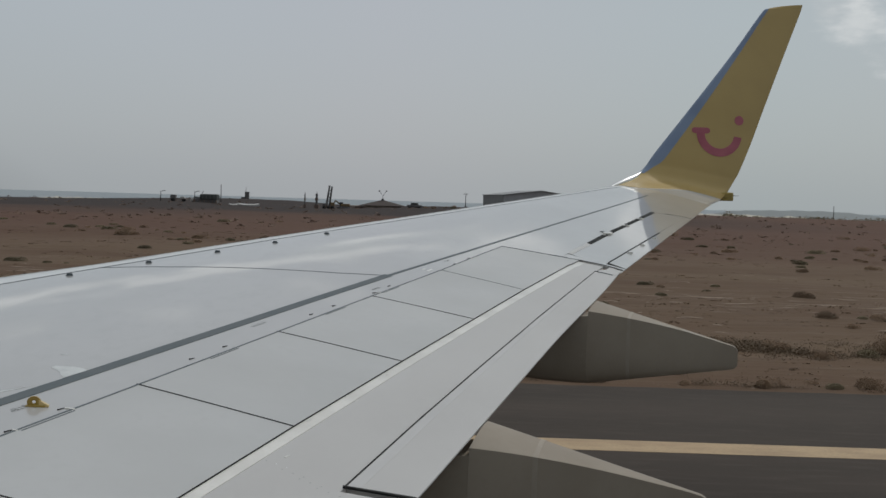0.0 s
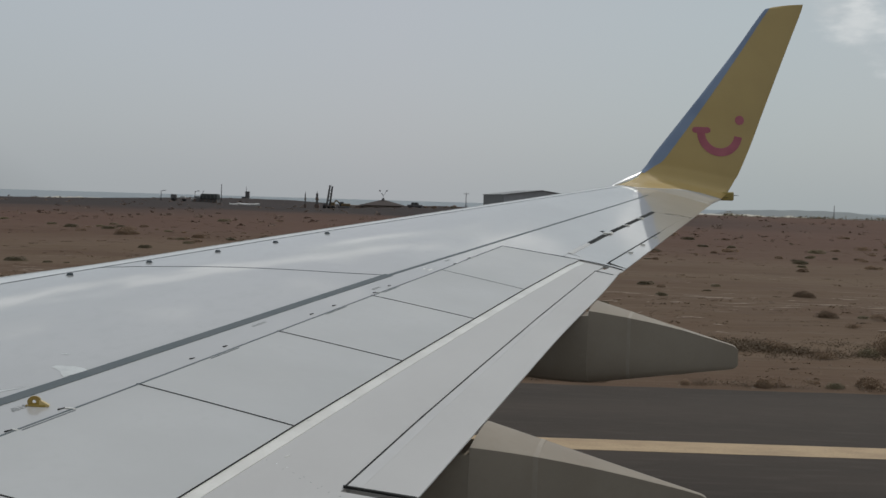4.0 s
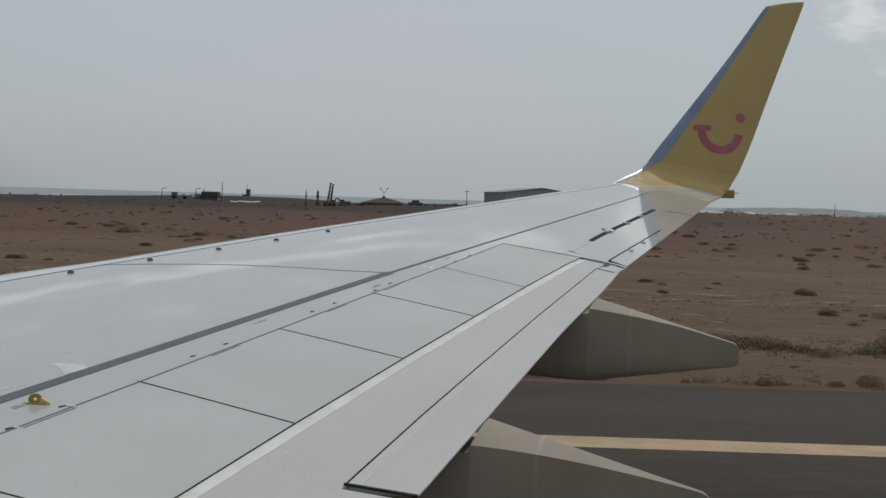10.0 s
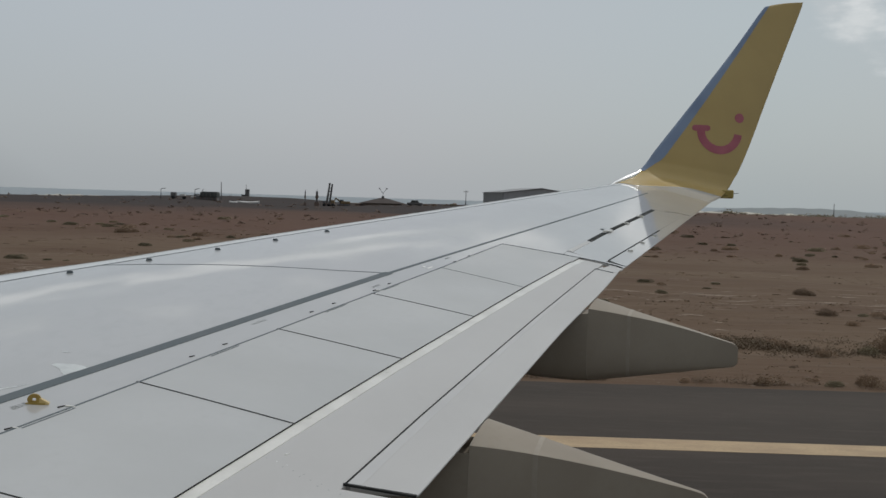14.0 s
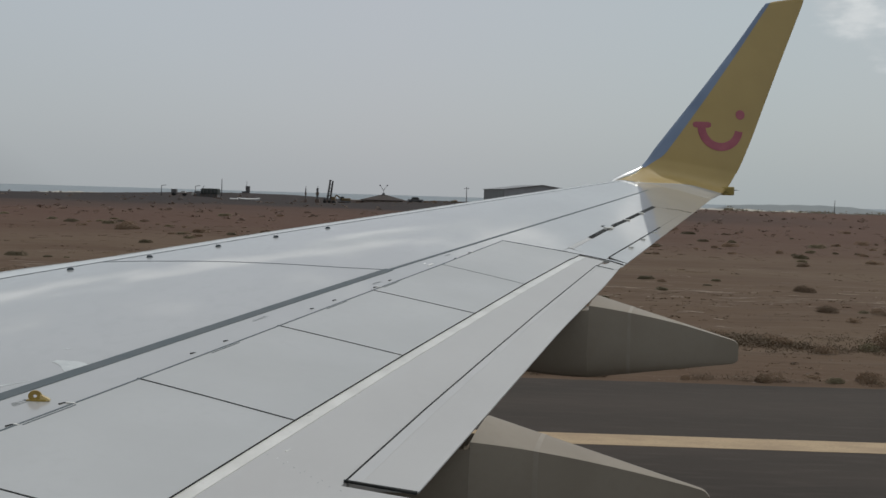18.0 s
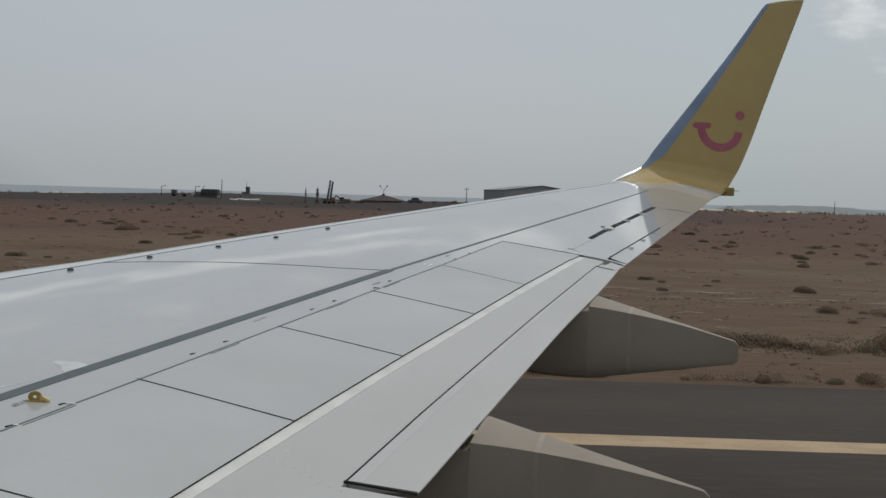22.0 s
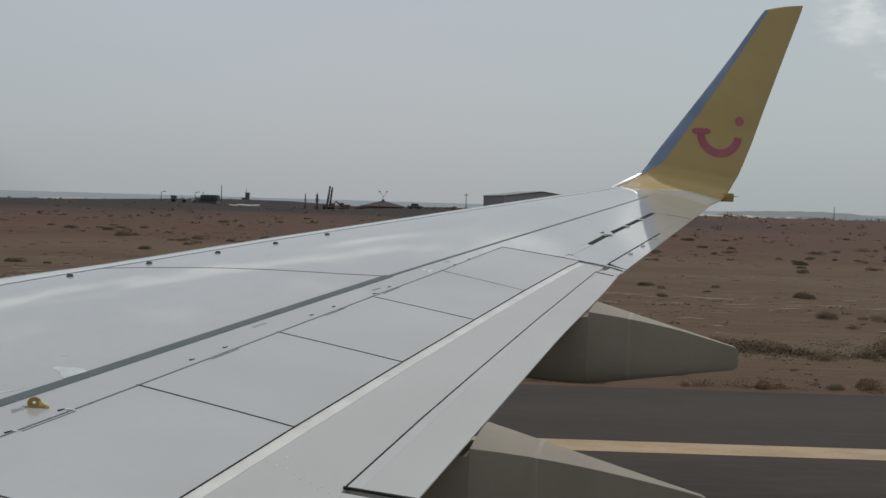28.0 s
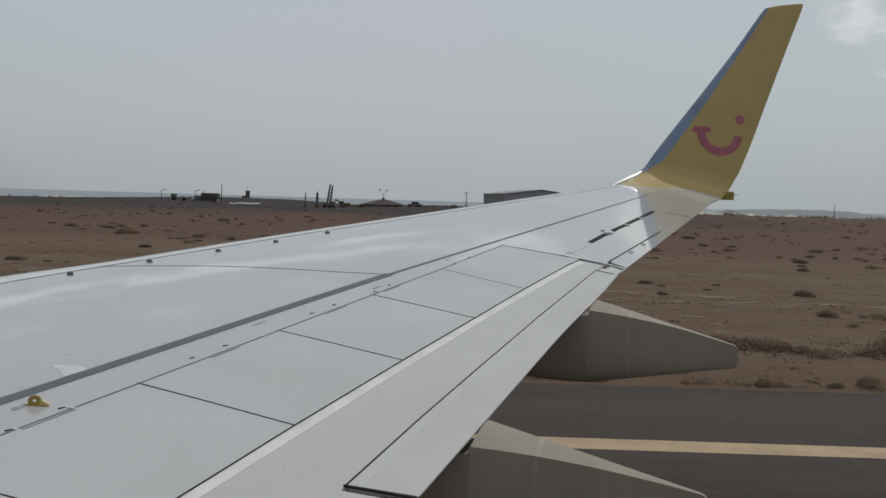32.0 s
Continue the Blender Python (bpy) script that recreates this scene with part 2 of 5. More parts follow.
zone_soil(M_SAND)
M_PALE = material("pale_sand", (0.42, 0.34, 0.27), 0.95, other=(0.28, 0.21, 0.155), scale=0.8, spec=0.15)
M_DUNE = material("white_dune_sand", (0.62, 0.58, 0.50), 0.95, other=(0.50, 0.46, 0.39), scale=0.05, spec=0.15)
M_SEA = material("grey_sea", (0.30, 0.335, 0.355), 0.7, other=(0.335, 0.37, 0.39), scale=0.006, stretch=(0.3, 1, 1), bump=0.08, bump_scale=0.12, spec=0.08)
M_SHRUB = material("dry_shrub", (0.31, 0.225, 0.158), 0.9, other=(0.35, 0.26, 0.182), scale=3, random_tint=0.3, spec=0.2)
M_SHRUB2 = material("olive_shrub", (0.245, 0.21, 0.142), 0.9, other=(0.28, 0.245, 0.162), scale=3, random_tint=0.3, spec=0.2)
M_TUFT = material("dry_grass", (0.27, 0.195, 0.135), 0.95, other=(0.23, 0.165, 0.11), scale=0.6, spec=0.1)
M_SCRUB = material("low_scrub_twigs", (0.172, 0.129, 0.09), 0.95, other=(0.21, 0.16, 0.113), scale=0.8, fine=(0.142, 0.11, 0.079), spec=0.1)
M_CLOD = material("dark_clod", (0.115, 0.083, 0.060), 0.95, other=(0.15, 0.11, 0.08), scale=1.5, spec=0.1)
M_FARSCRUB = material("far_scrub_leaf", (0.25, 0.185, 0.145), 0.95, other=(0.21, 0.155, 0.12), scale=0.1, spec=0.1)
M_HULLWHITE = material("chalky_white_paint", (0.66, 0.65, 0.63), 0.6, other=(0.52, 0.50, 0.48), scale=1.2)
M_ROCK = material("brown_rock", (0.20, 0.14, 0.10), 0.9, other=(0.26, 0.195, 0.145), scale=2, random_tint=0.2)
# one sheet metal, toned for haze and for the light on each wall
M_SHED = material("grey_sheet_metal", (0.44, 0.435, 0.445), 0.6, other=(0.38, 0.375, 0.38), scale=0.4, fine=(0.46, 0.455, 0.46), spec=0.2)
M_SHEDSIDE = material("lit_side_sheet_metal", (0.31, 0.315, 0.32), 0.6, other=(0.28, 0.282, 0.285), scale=0.4, spec=0.2)
M_SHEDROOF = material("pale_roof_sheet", (0.30, 0.30, 0.30), 0.5, other=(0.25, 0.25, 0.25), scale=0.4)
# dark grey raised to imitate the haze over distant things
M_DARK = material("hazed_dark_timber", (0.17, 0.165, 0.165), 0.8, other=(0.13, 0.125, 0.125), scale=2)
M_TANK = material("dark_green_canvas", (0.075, 0.082, 0.078), 0.85, spec=0.2, other=(0.10, 0.105, 0.10), scale=1.5)
M_BOOM = material("faded_ochre_steel", (0.25, 0.175, 0.085), 0.7, other=(0.16, 0.115, 0.07), scale=2.0)
M_RUST = material("rusty_steel", (0.16, 0.12, 0.10), 0.7, other=(0.20, 0.14, 0.11), scale=3)
M_WALL = material("weathered_render", (0.46, 0.38, 0.33), 0.9, other=(0.36, 0.29, 0.25), scale=0.8)
M_WHITE = material("white_paint", (0.75, 0.74, 0.71), 0.5, other=(0.66, 0.65, 0.62), scale=1.5)
M_TILE = material("brown_roof", (0.10, 0.086, 0.08), 0.9, spec=0.15, other=(0.12, 0.10, 0.092), scale=2)
# distance haze is mixed into the headland's own colour
M_LAND = material("hazy_headland", (0.275, 0.295, 0.295), 0.95, other=(0.30, 0.318, 0.315), scale=0.004, spec=0.1)
M_GLASS = material("dark_glass", (0.02, 0.025, 0.03), 0.1, spec=0.8)
M_LEAF = material("palm_leaf", (0.06, 0.07, 0.04), 0.7, other=(0.09, 0.09, 0.05), scale=2, random_tint=0.2)


# ---- mesh helpers ----
def link_mesh(name, verts, faces, mat, parent=None, label="", smooth=False):
    me = bpy.data.meshes.new(name)
    me.from_pydata([tuple(v) for v in verts], [], faces)
    me.materials.append(mat)
    if smooth:
        me.shade_smooth()
    ob = new(name, me)
    if parent:
        ob.parent = parent
    if label:
        ob["label"] = label
    return ob


def part(name, bm, mat, parent=None, label="", smooth=False):
    me = bpy.data.meshes.new(name)
    bm.normal_update()
    bm.to_mesh(me)
    bm.free()
    me.materials.append(mat)
    if smooth:
        me.shade_smooth()
    ob = new(name, me)
    if parent:
        ob.parent = parent
    if label:
        ob["label"] = label
    return ob


def add_box(bm, lo, hi, bevel=0.0, turn=None):
    r = bmesh.ops.create_cube(bm, size=1.0)
    vs = r["verts"]
    for v in vs:
        v.co = Vector([lo[i] + (v.co[i] + 0.5) * (hi[i] - lo[i]) for i in range(3)])
    if turn:
        bmesh.ops.transform(bm, matrix=turn, verts=vs)
    if bevel:
        es = list({e for v in vs for e in v.link_edges})
        bmesh.ops.bevel(bm, geom=es, offset=bevel, segments=2, affect="EDGES", profile=0.6)
    return vs


def add_tube(bm, a, b, ra, rb=None, seg=10):
    a, b = Vector(a), Vector(b)
    rb = ra if rb is None else rb
    m = Matrix.Translation((a + b) / 2) @ (b - a).to_track_quat("Z", "Y").to_matrix().to_4x4()
    bmesh.ops.create_cone(bm, cap_ends=True, segments=seg, radius1=ra, radius2=rb, depth=(b - a).length, matrix=m)


def box_part(name, lo, hi, mat, parent=None, bevel=0.0, label="", turn=None):
    bm = bmesh.new()
    add_box(bm, lo, hi, bevel, turn)
    return part(name, bm, mat, parent, label)


def tube_part(name, a, b, ra, mat, parent=None, rb=None, seg=10, label=""):
    bm = bmesh.new()
    add_tube(bm, a, b, ra, rb, seg)
    return part(name, bm, mat, parent, label, smooth=True)


def empty(name, x=0.0, y=0.0, z=0.0, turn=0.0):
    ob = new(name)
    ob.matrix_world = pose(x, y, z, 0, 0, turn)
    return ob


def lerp(a, b, t):
    return a + (b - a) * t


def ease(a, b, t):
    t = min(1.0, max(0.0, (t - a) / (b - a)))
    return t * t * (3 - 2 * t)


# ---- terrain ----
def coast(x):
    """How far out the land ends."""
    return 480 - 130 * math.exp(-((x - 25) / 55.0) ** 2) + 60 * ease(60, 160, x) + 8 * math.sin(x / 23.0)


def land(x, y):
    """Height of the ground."""
    h = 1.75 * ease(70, 285, y)
    h -= 0.9 * math.exp(-((x + 42) / 16.0) ** 2) * ease(180, 300, y)
    h += 0.5 * math.exp(-((x - 18) / 26.0) ** 2) * ease(180, 300, y)
    h += 0.75 * math.exp(-((x + 86) / 34.0) ** 2 - ((y - 425) / 70.0) ** 2)
    h -= 2.6 * ease(-95, -180, x) * ease(220, 430, y)
    h -= 1.3 * ease(40, 150, x) * ease(330, 480, y)
    h += (0.22 * noise.noise((x * 0.06, y * 0.06, 0)) + 0.07 * noise.noise((x * 0.4, y * 0.4, 3.1))) * ease(26, 40, y)
    h -= 0.03 * ease(27.0, 25.0, y) + 0.0
    h -= 5.5 * ease(0, 45, y - coast(x))
    return h


def spaced(*runs):
    out = []
    for a, b, n in runs:
        out += [a + (b - a) * i / n for i in range(n)]
    return out + [runs[-1][1]]


XS = spaced((-4800, -700, 8), (-700, -260, 16), (-260, -60, 60), (-60, 60, 150), (60, 260, 60), (260, 700, 16), (700, 4800, 8))
YS = spaced((-4800, -60, 6), (-60, 24, 8), (24, 60, 90), (60, 140, 70), (140, 340, 70), (340, 640, 60), (640, 900, 4))
gv = [(x, y, land(x, y) if y > 20 else -0.03) for y in YS for x in XS]
nx = len(XS)
gf = [(j * nx + i, j * nx + i + 1, (j + 1) * nx + i + 1, (j + 1) * nx + i) for j in range(len(YS) - 1) for i in range(nx - 1)]
ground = tagged(link_mesh("ground", gv, gf, M_SAND, smooth=True), "dry brown desert ground with stony sand", "ground", kind="structure")
sea = tagged(link_mesh("water", [(-4900, 330, -2.5), (4900, 330, -2.5), (4900, 4900, -2.5), (-4900, 4900, -2.5)], [(0, 1, 2, 3)], M_SEA), "grey hazy sea beyond the desert plain", "sea", kind="structure")


def flat_strip(name, pts, z, mat, thick=0.03):
    """A flat slab over the outline pts."""
    n = len(pts)
    v = [(x, y, z) for x, y in pts] + [(x, y, z - thick) for x, y in pts]
    f = [tuple(range(n)), tuple(reversed(range(n, 2 * n)))] + [(i + n, (i + 1) % n + n, (i + 1) % n, i) for i in range(n)]
    return link_mesh(name, v, f, mat)


edge = [(x, 25.0 + 0.16 * noise.noise((x * 0.35, 1.7, 0)) + 0.07 * noise.noise((x * 1.9, 4.2, 0))) for x in spaced((-900, -40, 60), (-40, 40, 320), (40, 900, 60))]
runway = tagged(flat_strip("runway", [(-900, -31.0), (900, -31.0)] + edge[::-1], 0.0, M_ASPHALT, 0.25), "dark worn asphalt runway with faint long streaks", "runway", kind="structure")
tagged(flat_strip("edge_stripe", [(-880, 18.35), (880, 18.35), (880, 19.2), (-880, 19.2)], 0.004, M_STRIPE, 0.003), "worn tan painted stripe along the runway", "runway marking", kind="structure")


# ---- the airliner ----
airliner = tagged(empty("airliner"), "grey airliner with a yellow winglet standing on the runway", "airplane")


def le_x(y):
    return -6.28 + 0.54 * y


def le_z(y):
    return EYE - 1.150 + 0.0912 * y - 0.035 * ease(7.2, 3.8, y) + 0.012 * ease(6.5, 9.0, y)


def te_x(y):
    return lerp(-1.106 + 0.267 * y, -1.51 + 0.318 * y, ease(8.55, 8.65, y))


def te_z(y):
    return EYE + lerp(-1.355 + 0.1 * y, -1.230 + 0.084 * y, ease(8.55, 8.65, y))


CROWN = 0.035


def skin(y, s, lift=0.0):
    """A point on the wing's upper surface: y outboard, s the share of the chord from the leading edge."""
    c = te_x(y) - le_x(y)
    z = lerp(le_z(y), te_z(y), s) + CROWN * c * math.sin(math.pi * max(s, 0.0) ** 0.7)
    if s < 0.75:
        # ahead of the flaps the kink of the trailing edge fades out
        blend = ease(6.5, 10.7, y)
        cs = lerp(-1.106 + 0.267 * y, -1.51 + 0.318 * y, blend) - le_x(y)
        q = s * c / cs
        zs = lerp(le_z(y), EYE + lerp(-1.355 + 0.1 * y, -1.230 + 0.084 * y, blend), q) + CROWN * cs * math.sin(math.pi * max(q, 0.0) ** 0.7)
        z = lerp(zs, z, ease(0.62, 0.75, s))
    z += 0.017 * ease(7.3, 6.4, y) * max(0.0, 1 - s / 0.15)
    return Vector((le_x(y) + s * c, y, z + lift))


def straight(ya, sa, yb, sb, t):
    """A point (y, s) on the line that is straight in plan between two such points."""
    y = lerp(ya, yb, t)
    if sa == sb:
        return y, sa
    x = lerp(le_x(ya) + sa * (te_x(ya) - le_x(ya)), le_x(yb) + sb * (te_x(yb) - le_x(yb)), t)
    return y, (x - le_x(y)) / (te_x(y) - le_x(y))


def along(*pts):
    """The chord share s at y, along a chain of (y, s) points joined by straight lines; it runs on at both ends."""
    def share(y):
        k = 0
        while k < len(pts) - 2 and y > pts[k + 1][0]:
            k += 1
        (ya, sa), (yb, sb) = pts[k], pts[k + 1]
        return straight(ya, sa, yb, sb, (y - ya) / (yb - ya))[1]
    return share


def depth_at(y, s):
    """Thickness of the whole wing section."""
    c = te_x(y) - le_x(y)
    return c * 0.115 * (2.3 * math.sqrt(max(s, 0)) * (1 - s) * (1 - 0.25 * s)) + 0.006


def plate(name, front, back, mat, thick, lift=0.0, nu=12, nv=8, label="", parent=None, drop_front=0.0, gap=0.0, round_front=0.0, droop=0.0):
    """A panel that lies in the wing's surface. front, back: (y inboard, y outboard, s). thick(y, s) or a number."""
    verts, faces = [], []
    for side in (0, 1):
        for i in range(nu + 1):
            for j in range(nv + 1):
                u, v = i / nu, j / nv
                ya, yb = lerp(front[0], back[0], v) + gap, lerp(front[1], back[1], v) - gap
                y = lerp(ya, yb, u)
                s = lerp(*[e[2](y) if callable(e[2]) else straight(e[0], e[2], e[1], e[-1], u)[1] for e in (front, back)], v)
                p = skin(y, s, lift)
                if round_front:
                    p.z -= round_front * max(0.0, 1 - v / 0.25) ** 2
                p.z -= droop * v
                if side:
                    p.z -= thick(y, s) if callable(thick) else lerp(thick[0], thick[1], v)
                verts.append(p)
    w, o = nv + 1, (nu + 1) * (nv + 1)
    for i in range(nu):
        for j in range(nv):
            a = i * w + j
            faces.append((a, a + 1, a + w + 1, a + w))
            faces.append((o + a, o + a + w, o + a + w + 1, o + a + 1))
    ring = [i * w for i in range(nu + 1)] + [nu * w + j for j in range(1, nv + 1)] + [i * w + nv for i in range(nu - 1, -1, -1)] + [j for j in range(nv - 1, 0, -1)]
    n = len(ring)
    # side walls have their own corners, so that the rim stays crisp
    base = len(verts)
    verts += [verts[k].copy() for k in ring] + [verts[k + o].copy() for k in ring]
    for k in range(n):
        a, b = base + k, base + (k + 1) % n
        faces.append((a, b, b + n, a + n))
    ob = link_mesh(name, verts, faces, mat, parent or airliner, label, smooth=True)
    return ob


def strip(name, line, width, mat, lift=0.0015, steps=24, label="", taper=None, parent=None):
    """A thin raised band over the skin along a list of (y, s) corners; width in metres, along the chord."""
    pts = []
    for (ya, sa), (yb, sb) in zip(line, line[1:]):
        pts += [straight(ya, sa, yb, sb, k / steps) for k in range(steps)]
    pts.append(line[-1])
    verts, faces = [], []
    n = len(pts)
    for k, (y, s) in enumerate(pts):
        p = skin(y, s, lift)
        q = skin(*pts[min(k + 1, n - 1)], lift) - skin(*pts[max(k - 1, 0)], lift)
        side = q.cross(Vector((0, 0, 1))).normalized() * (lerp(width, taper if taper is not None else width, k / (n - 1)) / 2)
        for drop in (0.0, 0.004 + lift):
            for sgn in (1, -1):
                e = p + side * sgn
                verts.append(skin(e.y, (e.x - le_x(e.y)) / (te_x(e.y) - le_x(e.y)), lift - drop))
    for k in range(n - 1):
        a, b = 4 * k, 4 * k + 4
        faces += [(a, a + 1, b + 1, b), (a + 2, b + 2, b + 3, a + 3), (a, b, b + 2, a + 2), (a + 1, a + 3, b + 3, b + 1)]
    faces += [(0, 2, 3, 1), (4 * n - 4, 4 * n - 3, 4 * n - 1, 4 * n - 2)]
    return link_mesh(name, verts, faces, mat, parent or airliner, label)


HINGE, SLAT = 0.6605, 0.125
FLAP_JOIN = along((3.702, 0.9411), (4.546, 0.9390), (5.383, 0.9396), (6.573, 0.9417), (8.449, 0.9517))

# fixed skins, from the fuselage to the tip
plate("wing_skin", (-0.6, 7.6, SLAT), (-0.6, 7.6, HINGE), M_WING, depth_at, nu=60, nv=52, label="glossy light grey upper wing skin")
plate("wing_skin", (7.6, 8.93, SLAT), (7.6, 8.93, HINGE, 0.640), M_WING, depth_at, nu=14, nv=52, label="glossy light grey upper wing skin")
plate("wing_skin", (8.93, 13.06, SLAT), (8.93, 13.06, 0.812, 0.767), M_WING, depth_at, nu=36, nv=52, label="glossy light grey outer wing skin")
plate("wing_skin", (13.06, 15.32, SLAT), (13.06, 15.32, 1.0), M_WING, depth_at, nu=20, nv=30, label="light grey wing tip skin")
# leading-edge slats
for a, b in ((-0.6, 5.2), (5.2, 8.3), (8.3, 11.6), (11.6, 15.3)):
    plate("slat", (a, b, -0.003), (a, b, SLAT - 0.001), M_SLAT, lambda y, s: depth_at(y, s) * 1.1 + 0.02, nu=30, nv=16, label="leading-edge slat, its pale colour imitating reflected sky", gap=0.003, round_front=0.008)
# the well under the spoilers and flap nose
plate("spoiler_well", (-0.6, 8.93, HINGE, 0.640), (-0.6, 8.80, 0.93), M_GAP, (0.05, 0.03), lift=-0.03, nu=40, nv=8)
plate("aileron_well", (8.93, 13.06, 0.810, 0.765), (8.93, 13.06, 0.90), M_GAP, (0.04, 0.02), lift=-0.025, nu=20, nv=4)

# spoilers
HY = (2.35, 3.36, 4.447, 5.51, 6.555, 7.61, 8.93)
HN = (HINGE + 0.0008,) * 6 + (0.6408,)
EY = (2.16, 3.17, 4.21, 5.29, 6.343, 7.36, 8.86)
EN = (0.8450, 0.8445, 0.8439, 0.8473, 0.8537, 0.8604, 0.8656)
for k in range(6):
    plate("spoiler", (HY[k], HY[k + 1], HN[k], HN[k + 1]), (EY[k], EY[k + 1], EN[k], EN[k + 1]), M_PANEL, (0.028, 0.004), nu=14, nv=10, gap=0.005 if k < 4 else 0.002, lift=0.002, label="flat light grey spoiler panel")
plate("inner_panel", (-0.6, HY[0], HN[0]), (-0.6, EY[0], EN[0]), M_PANEL, (0.028, 0.004), nu=10, nv=8, gap=0.005, lift=0.002)
# pale worn band behind the spoilers, then the flap
# where the flap's own skin begins, along the span
flap_front = along((3.83, 0.8575), (5.05, 0.861), (5.73, 0.8655), (6.77, 0.8732), (8.8, 0.886))
plate("flap_nose", (-0.6, 8.84, 0.795, 0.856), (-0.6, 8.82, flap_front), M_NOSE, (0.05, 0.05), lift=-0.004, nu=60, nv=4, label="pale worn flap nose")
plate("flap", (-0.6, 8.82, lambda y: flap_front(y) + 0.0005), (-0.6, 8.78, FLAP_JOIN), M_FLAP, (0.09, 0.05), lift=-0.004, nu=60, nv=10, label="light grey main flap")
def flap_end(y):
    """The flap's trailing edge runs on straight to its outer corner."""
    return 1.0 + 0.0105 * ease(6.0, 8.1, y) * (1 - ease(8.55, 8.65, y))


plate("aft_flap", (3.72, 8.45, lambda y: FLAP_JOIN(y) + 0.0008), (3.71, 8.42, flap_end), M_FLAP, (0.035, 0.006), nu=40, nv=14, lift=-0.002, label="light grey aft flap segment", round_front=0.002)
# paler strip stands in for the sheen on the rounded flap front
plate("aft_flap_nose", (3.722, 8.44, lambda y: FLAP_JOIN(y) + 0.0009), (3.722, 8.44, lambda y: FLAP_JOIN(y) + 0.0125 - 0.0012 * (y - 3.7)), M_FLAPNOSE, (0.002, 0.002), lift=-0.0014, nu=30, nv=3, label="paler band imitating the sheen along the aft flap")
plate("flap_corner", (8.46, 8.78, 0.958), (8.43, 8.70, flap_end), M_FLAP, (0.035, 0.006), nu=4, nv=8, lift=-0.002)
plate("inner_flap", (-0.6, 3.67, FLAP_JOIN), (-0.6, 3.65, 1.0), M_FLAP, (0.035, 0.006), nu=20, nv=8, lift=-0.004, label="light grey inboard flap segment")
# aileron and its tab
plate("fixed_edge", (8.93, 9.09, 0.813), (8.72, 8.80, 1.0), M_WING, (0.05, 0.006), nu=4, nv=10, gap=0.002)
plate("aileron", (9.10, 13.05, 0.820, 0.776), (8.86, 13.05, 0.938, 0.955), M_WING, (0.06, 0.025), nu=36, nv=10, label="light grey aileron")
plate("aileron_tab", (8.98, 11.36, 0.9415, 0.952), (8.82, 11.36, 1.0), M_WING, (0.025, 0.006), nu=24, nv=5, gap=0.004, label="light grey aileron tab")
plate("aileron_edge", (11.36, 13.05, 0.948, 0.955), (11.36, 13.05, 1.0), M_WING, (0.025, 0.006), nu=16, nv=5)

# sealant bands, joints and gaps
strip("sealant_band", [(-0.5, 0.5978), (5.0, 0.599), (7.21, 0.603)], 0.055, M_SEAL, lift=0.0025, steps=40, taper=0.054, label="dark grey sealant band")
strip("skin_joint", [(7.207, 0.6041), (8.50, 0.6118), (10.63, 0.5813), (12.22, 0.5597), (13.35, 0.539), (14.62, 0.5057)], 0.024, M_SEAL, lift=0.002, steps=14, taper=0.016)
strip("skin_joint", [(6.82, 0.128), (6.833, 0.1435), (6.867, 0.24), (6.942, 0.33), (7.013, 0.4245), (7.088, 0.521), (7.19, 0.598)], 0.010, M_SEAL, steps=8)
strip("hinge_gap", [(-0.5, HINGE + 0.0004), (7.6, HINGE + 0.0004), (8.93, 0.640)], 0.008, M_SEAL, lift=0.0035, steps=40, taper=0.008)
for a, b in ((3.80, 4.06), (4.91, 5.13), (5.96, 6.19), (6.67, 6.89)):
    strip("hinge_strip", [(a, HINGE + 0.0045), (b, HINGE + 0.0045)], 0.003, M_SEAL, lift=0.004, steps=8)
strip("rib_gap", [(8.94, 0.638), (8.915, 0.739), (8.87, 0.866)], 0.006, M_SEAL, lift=0.004, steps=12)
strip("rib_gap", [(8.87, 0.866), (8.84, 0.917), (8.79, 0.962), (8.72, 0.995)], 0.006, M_GAP, lift=0.004, steps=8, taper=0.02)
strip("flap_gap", [(-0.5, 0.845)] + list(zip(EY, EN)), 0.002, M_GAP, lift=0.0012, steps=20, taper=0.0045)
for k in range(1, 6):
    strip("spoiler_gap", [(HY[k], HN[k] - 0.003), (EY[k], EN[k])], (0.0068, 0.0068, 0.0085, 0.009, 0.009, 0.006, 0.006)[k], M_GAP if k < 5 else M_SEAL, lift=0.0035, steps=10)
strip("flap_gap", [(y, FLAP_JOIN(y)) for y in (3.70, 4.5, 5.3, 6.6, 8.45)], 0.0045, M_GAP, lift=0.0008, steps=30)
strip("flap_gap", [(8.45, FLAP_JOIN(8.45)), (8.40, 1.0)], 0.004, M_SEAL, lift=0.003, steps=4)
strip("flap_gap", [(3.705, FLAP_JOIN(3.7) - 0.001), (3.69, 1.0)], 0.008, M_GAP, lift=0.004, steps=6, taper=0.014)
strip("tip_joint", [(13.07, 0.84), (13.19, 0.904), (13.16, 0.995)], 0.010, M_GAP, steps=6)
for a, sa, b, sb in ((9.84, 0.8074, 10.50, 0.7971), (10.83, 0.7936, 11.38, 0.791), (11.50, 0.788, 12.12, 0.7825), (12.27, 0.7804, 12.99, 0.7717)):
    strip("aileron_gap", [(a, sa), (b, sb)], 0.044, M_GAP, lift=0.003, steps=6)
strip("aileron_gap", [(9.10, 0.8165), (9.80, 0.8085)], 0.040, M_FLAP, lift=0.003, steps=6, label="pale filler over the aileron joint")
strip("tab_gap", [(8.98, 0.940), (11.36, 0.9485)], 0.010, M_GAP, lift=0.003, steps=16)
